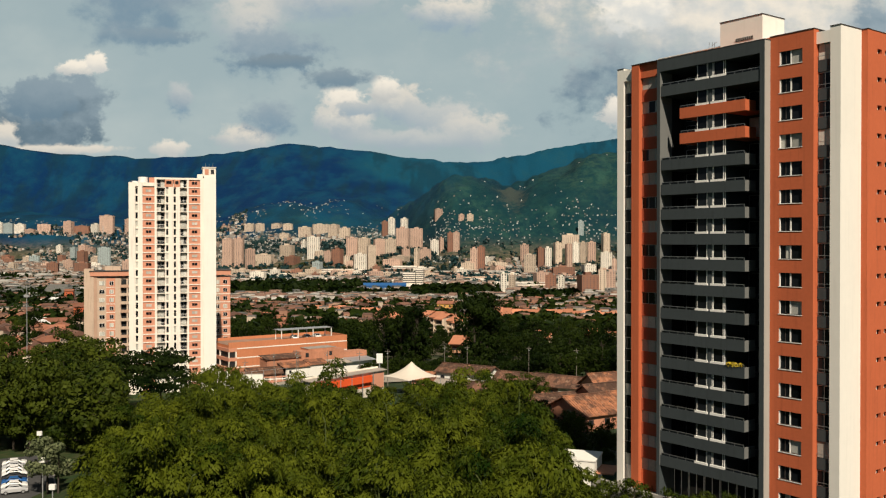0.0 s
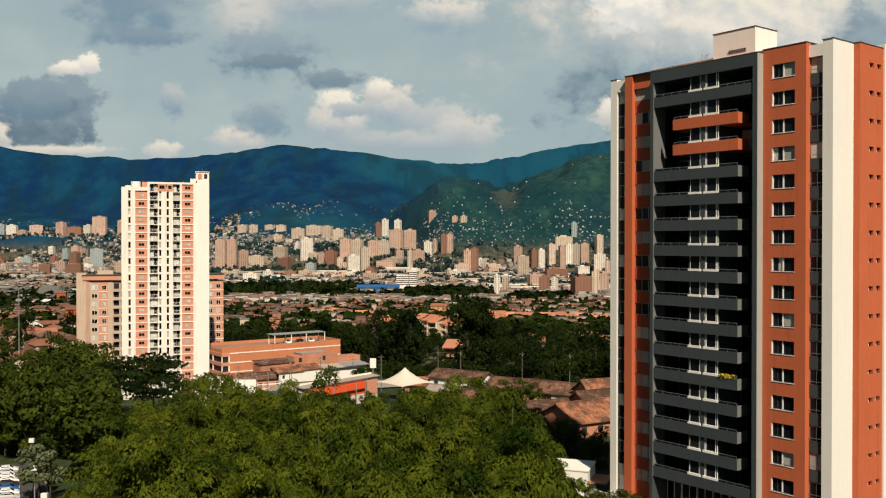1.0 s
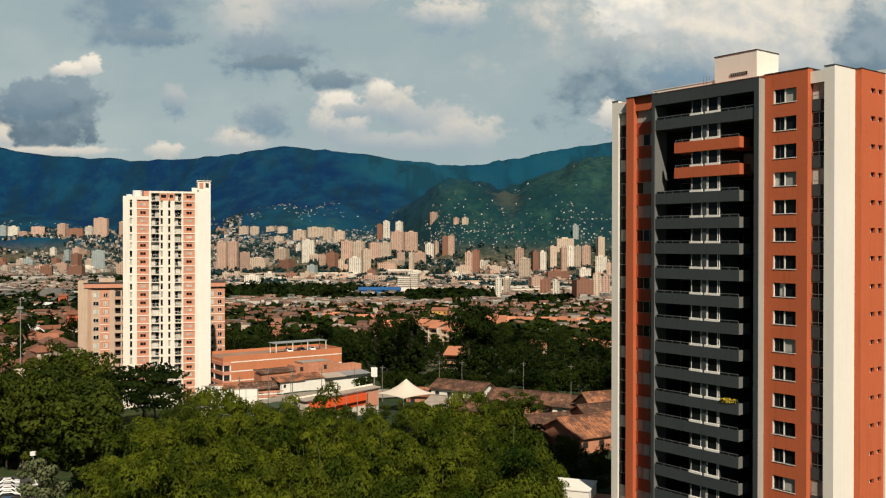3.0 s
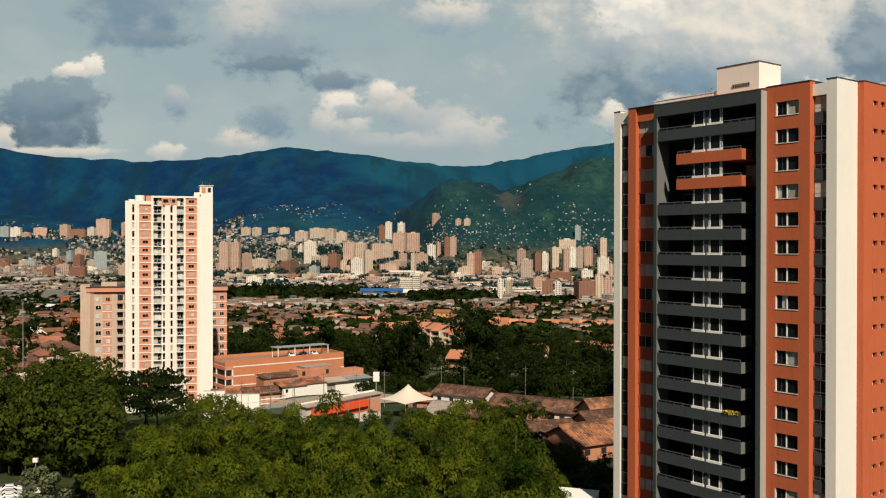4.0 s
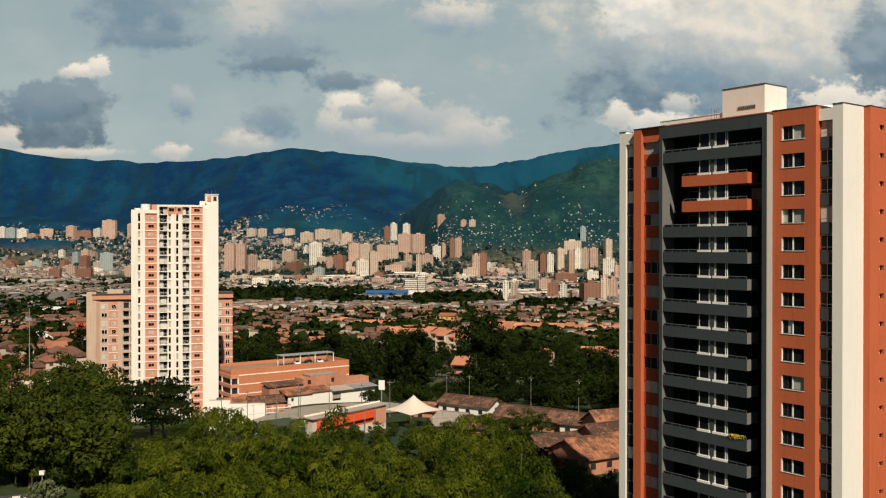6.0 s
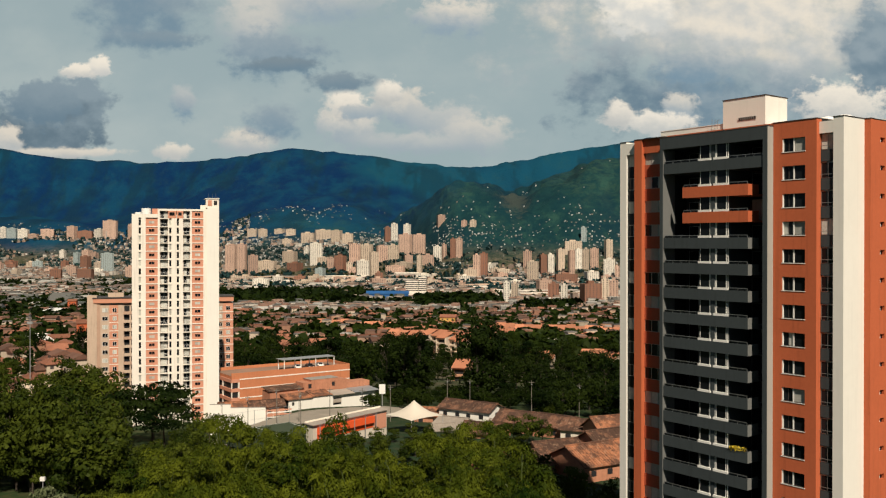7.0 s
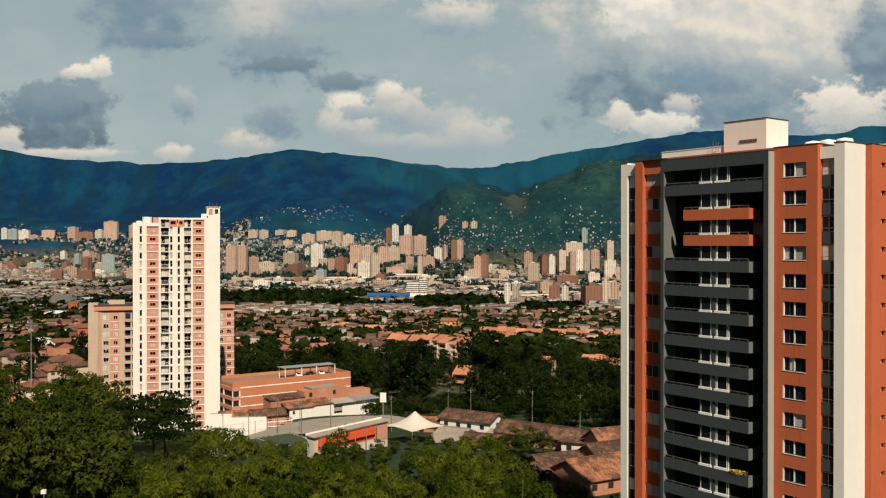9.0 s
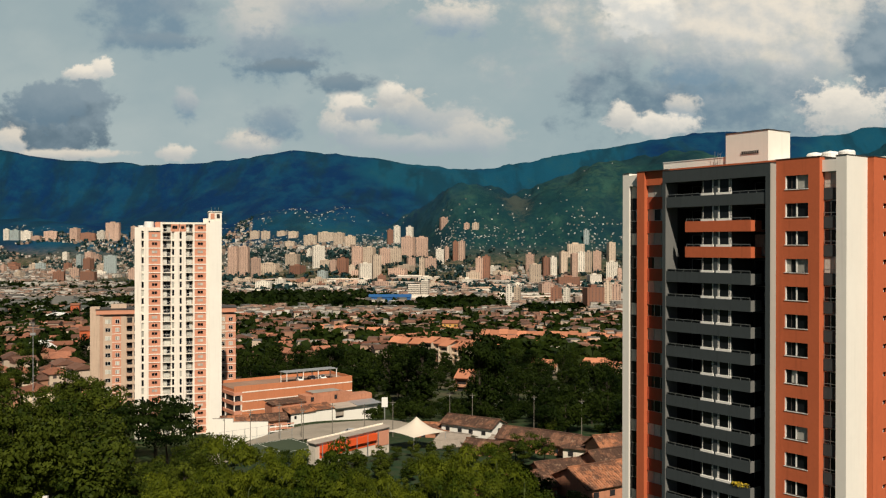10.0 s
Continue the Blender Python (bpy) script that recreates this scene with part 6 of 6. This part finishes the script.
def tent():
    t = thing("tent", pose(-7.5, 204, -6.6, 0, 0, 42), "white peaked canvas tent on thin poles", "tent")
    bm = bmesh.new()
    n, rings = 24, 7
    rows = []
    for j in range(rings + 1):
        q = j / rings
        row = []
        for i in range(n):
            a = i * math.tau / n + math.pi / 4
            s = 1 / max(abs(math.cos(a)), abs(math.sin(a)))
            rad = 4.75 * (1 - q) * (1 + (s - 1) * 1.0 * (1 - q))
            z = 4.1 + 3.3 * q ** 1.45 - 0.5 * (s - 1.2) * (1 - q)
            row.append(bm.verts.new((rad * math.cos(a), rad * math.sin(a), z)))
        rows.append(row)
    for a, b in zip(rows, rows[1:]):
        for i in range(n):
            bm.faces.new((a[i], a[(i + 1) % n], b[(i + 1) % n], b[i]))
    bmesh.ops.remove_doubles(bm, verts=bm.verts, dist=0.001)
    part("canvas", bm, CANVAS, t, "cream canvas roof", smooth=True)
    for x, y in ((-4.6, -4.6), (4.6, -4.6), (4.6, 4.6), (-4.6, 4.6), (0, 0)):
        bm = bmesh.new()
        tube(bm, (x, y, -1), (x, y, 4.0 if x else 7.3), 0.07)
        part("pole", bm, STEEL, t)


def market_row():
    """White-walled workshops with bare brick upper parts in front of the car park."""
    t = thing("workshop", pose(-43.8, 249, -10.4, 0, 0, 38), "white-walled workshops with a patched bare brick upper floor", "workshop")
    part("wall", lattice_wall([0, 1.0, 1.8, 14.2, 17.0, 28.5], [-2, 0.4, 1.6, 2.6, 3.4], 0, 0.3, lambda i, j: (i == 1 and j == 2) or (i == 3 and j in (1, 2))), WHITE, t, "whitewashed wall")
    part("wall", boxes((0, 28.5, 0.6, 7, -2, 3.2)), INNER, t, "shaded inside wall")
    part("shutter", boxes((14.2, 17.0, 0.2, 0.28, 1.0, 2.6)), TIN, t, "rusty shutter")
    for a, b, y0, y1, z0, z1, m in ((-0.6, 7.5, -0.5, 4.4, 3.3, 4.3, NEW_TILE), (7.5, 13.8, -0.4, 4.4, 3.5, 4.5, NEW_TILE), (13.8, 21.0, -0.9, 4.2, 3.3, 3.9, TIN), (21.0, 29.2, -1.1, 4.4, 3.5, 4.0, STEEL)):
        bm = bmesh.new()
        lean_roof(bm, a, b, y0, y1, z0, z1, 0.14)
        part("roof", bm, m, t)
    up = part("upper_floor", boxes((-3.5, 7.0, 4.4, 9, -2, 5.4), (7.0, 21.5, 4.4, 9, -2, 6.9), (9.5, 18.5, 4.5, 9, 6.9, 7.5), (21.5, 29.5, 4.6, 9, -2, 5.7)), BRICKS, t, "bare brick upper floor with a broken top")
    for a, w in ((8.6, 1.0), (16.4, 0.9)):
        part("window", boxes((a, a + w, 4.33, 4.41, 5.2, 6.4)), DARK, up)
    bm = bmesh.new()
    lean_roof(bm, -3.8, 7.0, 4.0, 9.2, 5.4, 6.1, 0.15)
    part("roof", bm, OLD_TILE, up, "old clay tile roof")
    part("coping", boxes((9.4, 18.6, 4.45, 9, 7.5, 7.6)), CONCRETE, up)
    w2 = thing("boundary_wall", pose(-62.5, 236.5, -11.5, 0, 0, 6), "long white boundary wall beside the yard", "wall")
    part("wall", boxes((0, 5.4, 1.4, 1.7, -3, 5.1), (5.4, 14.6, 0, 0.3, -3, 4.4)), WHITE, w2)
    part("coping", boxes((-0.05, 5.4, 1.34, 1.76, 5.1, 5.22), (5.4, 14.65, -0.06, 0.36, 4.4, 4.52)), CONCRETE, w2)
    f = thing("yard_fence", pose(-47.7, 238.5, -10.5, 0, 0, 24), "low fence of red and white painted rails", "fence")
    for i in range(5):
        part("post", boxes((1.6 * i, 1.6 * i + 0.12, 0, 0.12, -2, 2.6)), TRIM, f)
    for i in range(4):
        part("rail", boxes((0, 6.6, -0.05, 0, 0.5 + 0.6 * i, 0.8 + 0.6 * i)), (TRIM, SALMON)[i % 2], f)
    tile_house(-49.5, 246, 9, 5, -7.8, -6.6, 24, OLD_TILE, BRICKS, "low brick annex with a dark tiled roof", seed=21)
    tile_house(-57.5, 245.5, 9, 5, -8.0, -7.0, 20, NEW_TILE, BRICKS, "low brick annex with an orange roof", seed=22)


def street():
    """The road and sports court between the sheds."""
    data = bpy.data.meshes.new("road")
    verts, faces = [], []
    n, m = 19, 8
    for i in range(n):
        for j in range(m):
            along, off = -30 + 60 * i / (n - 1), -12.5 + 25 * j / (m - 1)
            x, y = -36 + along * 0.84 - off * 0.54, 229 + along * 0.54 + off * 0.84
            verts.append((x, y, gz(x, y) + 0.35))
    for i in range(n - 1):
        for j in range(m - 1):
            k = i * m + j
            faces.append((k, k + m, k + m + 1, k + 1))
    data.from_pydata(verts, [], faces)
    data.materials.append(YARD)
    tagged(new("road", data), "worn grey paved yard and street beside the workshops", "road", kind="structure")
    c = thing("sports_court", pose(-39, 196, -5.0, 0, 0, 41), "green fenced sports court with white lines", "court")
    part("surface", boxes((-9, 9, -6, 6, -1.5, 0.35)), COURT, c)
    part("line", boxes((-8.5, 8.5, -5.6, -5.5, 0.35, 0.36), (-8.5, 8.5, 5.5, 5.6, 0.35, 0.36), (-8.5, -8.4, -5.5, 5.5, 0.35, 0.36), (8.4, 8.5, -5.5, 5.5, 0.35, 0.36), (-0.05, 0.05, -5.5, 5.5, 0.35, 0.36)), TRIM, c)
    for i in range(7):
        part("fence_post", boxes((-9 + 3 * i, -8.92 + 3 * i, 6, 6.08, 0, 4)), STEEL, c)
    for z in (2.0, 3.95):
        part("fence_rail", boxes((-9, 9, 6.0, 6.05, z, z + 0.05)), STEEL, c)


YARD = material("worn_paving", (0.30, 0.265, 0.215), 0.9, 0.2, 1.5, 0.35)
COURT = material("green_court", (0.040, 0.058, 0.032), 0.9, 0.15, 1.0, 0.2)
long_shed()
tent()
market_row()
street()


def street_sign():
    t = thing("billboard", pose(-18.9, 262, gz(-18.9, 262)), "blank white board on a single steel post", "sign")
    part("board", boxes((-0.9, 0.9, -0.1, 0.1, 3.6, 6.4)), TRIM, t)
    bm = bmesh.new()
    tube(bm, (0, 0, -1), (0, 0, 3.7), 0.14)
    part("post", bm, STEEL, t)


def utility_pole(x, y, h, first=None):
    if first:
        return copy_thing(first, pose(x, y, gz(x, y)))
    t = thing("utility_pole", pose(x, y, gz(x, y)), "slim concrete utility pole with a crossarm", "pole", "utility poles along the street")
    bm = bmesh.new()
    tube(bm, (0, 0, -1), (0, 0, h), 0.11, 0.07)
    part("post", bm, POLE, t)
    part("crossarm", boxes((-0.7, 0.7, -0.05, 0.05, h - 0.6, h - 0.5)), POLE, t)
    part("lamp", boxes((-0.1, 0.1, -1.3, -0.06, h - 1.0, h - 0.85)), STEEL, t)
    return t


mast = thing("lamp_mast", pose(-139, 300, gz(-139, 300)), "tall thin steel mast above the trees", "mast")
bm = bmesh.new()
tube(bm, (0, 0, -1), (0, 0, 13.4 - gz(-139, 300)), 0.16, 0.09)
part("post", bm, STEEL, mast)
part("lantern", boxes((-0.9, 0.9, -0.3, 0.3, 9.4 - gz(-139, 300), 10.2 - gz(-139, 300))), STEEL, mast)
POLE = material("weathered_pole", (0.17, 0.155, 0.13), 0.9, 0.15, 2.0, 0.2)
street_sign()
pole = utility_pole(-58, 232, 9.0)
for x, y in ((-50, 226), (-42, 222), (-36, 219), (-28, 215), (-20, 212), (0, 243), (22, 236), (-14, 222), (6, 240), (33, 226), (-33, 203), (-100, 212)):
    utility_pole(x, y, 9.0, pole)


# ---- car park beside the grove, with lamp posts ----
def car(m, paint, label):
    t = thing("car", m, label, "car", "parked cars")
    bm = bmesh.new()
    prof = [(-2.1, 0.35), (-2.12, 0.75), (-1.75, 0.95), (-1.25, 1.0), (-0.6, 1.45), (0.75, 1.47), (1.45, 1.02), (2.05, 0.9), (2.12, 0.6), (2.1, 0.35)]
    left = [bm.verts.new((x, -0.86 if z < 1.1 else -0.68, z)) for x, z in prof]
    right = [bm.verts.new((x, 0.86 if z < 1.1 else 0.68, z)) for x, z in prof]
    bm.faces.new(left)
    bm.faces.new(right[::-1])
    for i in range(len(prof)):
        k = (i + 1) % len(prof)
        bm.faces.new((left[k], left[i], right[i], right[k]))
    body = part("body", bm, paint, t)
    bevel = body.modifiers.new("soft", "BEVEL")
    bevel.width, bevel.segments = 0.07, 2
    for pane, a, b in (("windscreen", (-1.2, 1.03), (-0.63, 1.42)), ("rear_window", (1.4, 1.04), (0.8, 1.43))):
        bm = bmesh.new()
        v = [bm.verts.new((a[0], -0.66, a[1] + 0.012)), bm.verts.new((a[0], 0.66, a[1] + 0.012)), bm.verts.new((b[0], 0.6, b[1] + 0.02)), bm.verts.new((b[0], -0.6, b[1] + 0.02))]
        bm.faces.new(v[::-1] if a[0] < 0 else v)
        part(pane, bm, GLASS, body)
    for s in (-1, 1):
        bm = bmesh.new()
        v = [bm.verts.new(q) for q in ((-1.1, s * 0.83, 1.04), (1.25, s * 0.83, 1.06), (0.7, s * 0.72, 1.4), (-0.55, s * 0.72, 1.4))]
        bm.faces.new(v if s < 0 else v[::-1])
        part("side_window", bm, GLASS, body)
        for x in (-1.35, 1.35):
            bm = bmesh.new()
            tube(bm, (x, s * 0.68, 0.33), (x, s * 0.9, 0.33), 0.33, 0.33, 16)
            w = part("wheel", bm, DARK, t)
            bm = bmesh.new()
            tube(bm, (x, s * 0.89, 0.33), (x, s * 0.915, 0.33), 0.2, 0.18, 12)
            part("rim", bm, STEEL, w)
        part("headlight", boxes((-2.13, -2.05, s * 0.6 - 0.16, s * 0.6 + 0.16, 0.66, 0.82)), TRIM, body)
    return t


def paint(name, colour):
    return material(name, colour, 0.25, 0.03, 2.0, 0.04, bump=0.0)


WHITE_PAINT, BLUE_PAINT, SILVER_PAINT, DARK_PAINT = paint("white_paint", (0.8, 0.8, 0.78)), paint("blue_paint", (0.02, 0.10, 0.30)), paint("silver_paint", (0.45, 0.46, 0.47)), paint("dark_paint", (0.03, 0.03, 0.035))
lot = thing("parking_lot", pose(-79, 165, gz(-80, 165) + 0.1, 0, 0, 25.5), "asphalt parking strip beside the grove", "parking lot")
part("surface", boxes((-12, 6.5, -24, 16, -3, 0.3)), ASPHALT, lot)
part("kerb", boxes((6.5, 6.8, -24, 16, -3, 0.45)), CONCRETE, lot)
for i, (skin, lab) in enumerate(((SILVER_PAINT, "silver hatchback parked in the row"), (WHITE_PAINT, "white hatchback parked in the row"), (BLUE_PAINT, "blue hatchback parked in the row"), (DARK_PAINT, "dark hatchback parked in the row"), (WHITE_PAINT, "white hatchback parked in the row"),
                                 (WHITE_PAINT, "white hatchback parked in the row"), (SILVER_PAINT, "silver hatchback parked in the row"), (WHITE_PAINT, "white hatchback parked in the row"))):
    car(pose(-73.6 - 1.27 * i, 154.0 + 2.66 * i, gz(-80, 165) + 0.4, 0, 0, 205 + 3 * math.sin(i * 5)), skin, lab)
for x, skin, lab in ((22.3, WHITE_PAINT, "white hatchback parked on the roof deck"), (30.0, WHITE_PAINT, "white hatchback parked on the roof deck"), (26.5, DARK_PAINT, "dark hatchback parked on the roof deck")):
    car(pose(-62, 259, 0, 0, 0, 35.7) @ pose(x, 3.2, -2.05, 0, 0, 80), skin, lab)


for x, y, turn, skin, lab in ((-20.5, 226, 60, WHITE_PAINT, "white hatchback parked in the yard"), (-17.0, 228, 64, DARK_PAINT, "dark hatchback parked in the yard"), (-24.5, 223, 20, SILVER_PAINT, "silver hatchback parked in the yard")):
    car(pose(x, y, gz(x, y) + 0.36, 0, 0, turn), skin, lab)


def lamp_post(x, y, low, h, boxes_at):
    t = thing("street_lamp", pose(x, y, low), "tall thin lamp post with white box lanterns", "street lamp", "lamp posts by the parking")
    bm = bmesh.new()
    tube(bm, (0, 0, -1), (0, 0, h), 0.11, 0.08)
    part("post", bm, STEEL, t)
    for z in boxes_at:
        part("lantern", boxes((-0.45, 0.45, -0.3, 0.3, z, z + 0.75)), TRIM, t, "white lantern box")


lamp_post(-66.1, 148, -16, 8.4, (7.7,))
lamp_post(-75.5, 168, -16, 8.6, (7.8,))
lamp_post(-57.5, 132, -13, 5.2, (4.6,))

# white house and terrace wall at the foot of the tower
w = thing("annex", pose(16.9, 112, -3.6, 0, 0, -20), "small white flat-roofed annex beside the tower", "annex")
part("wall", boxes((-2.8, 2.2, -2.5, 2.5, -3, 4.9)), WHITE, w)
part("parapet", boxes((-2.9, 2.3, -2.6, 2.6, 4.9, 5.05)), WHITE, w)
part("awning", boxes((2.2, 4.4, -2.2, 2.2, 3.4, 3.55)), BRICKS, w)
g = thing("garden_wall", pose(36.11, 82.51, 0, 0, 0, -53.11), "low pale terrace wall in front of the tower", "wall")
part("wall", boxes((-27, -8, -4.3, -4.0, -3, 1.5)), LIGHT_GREY, g)
part("terrace", boxes((-27, 2, -4.0, 0, -3, 0.25)), CONCRETE, g)
spread(small, [(24, 84, 0.5), (21.5, 87.5, 0.45), (26.5, 81, 0.45), (19, 91, 0.5), (16.5, 95, 0.5), (28.5, 78, 0.5), (29.5, 84.5, 0.42), (27.5, 87.5, 0.36), (25.5, 90.5, 0.45), (31, 82, 0.4), (22.8, 93.2, 0.4)], 41)
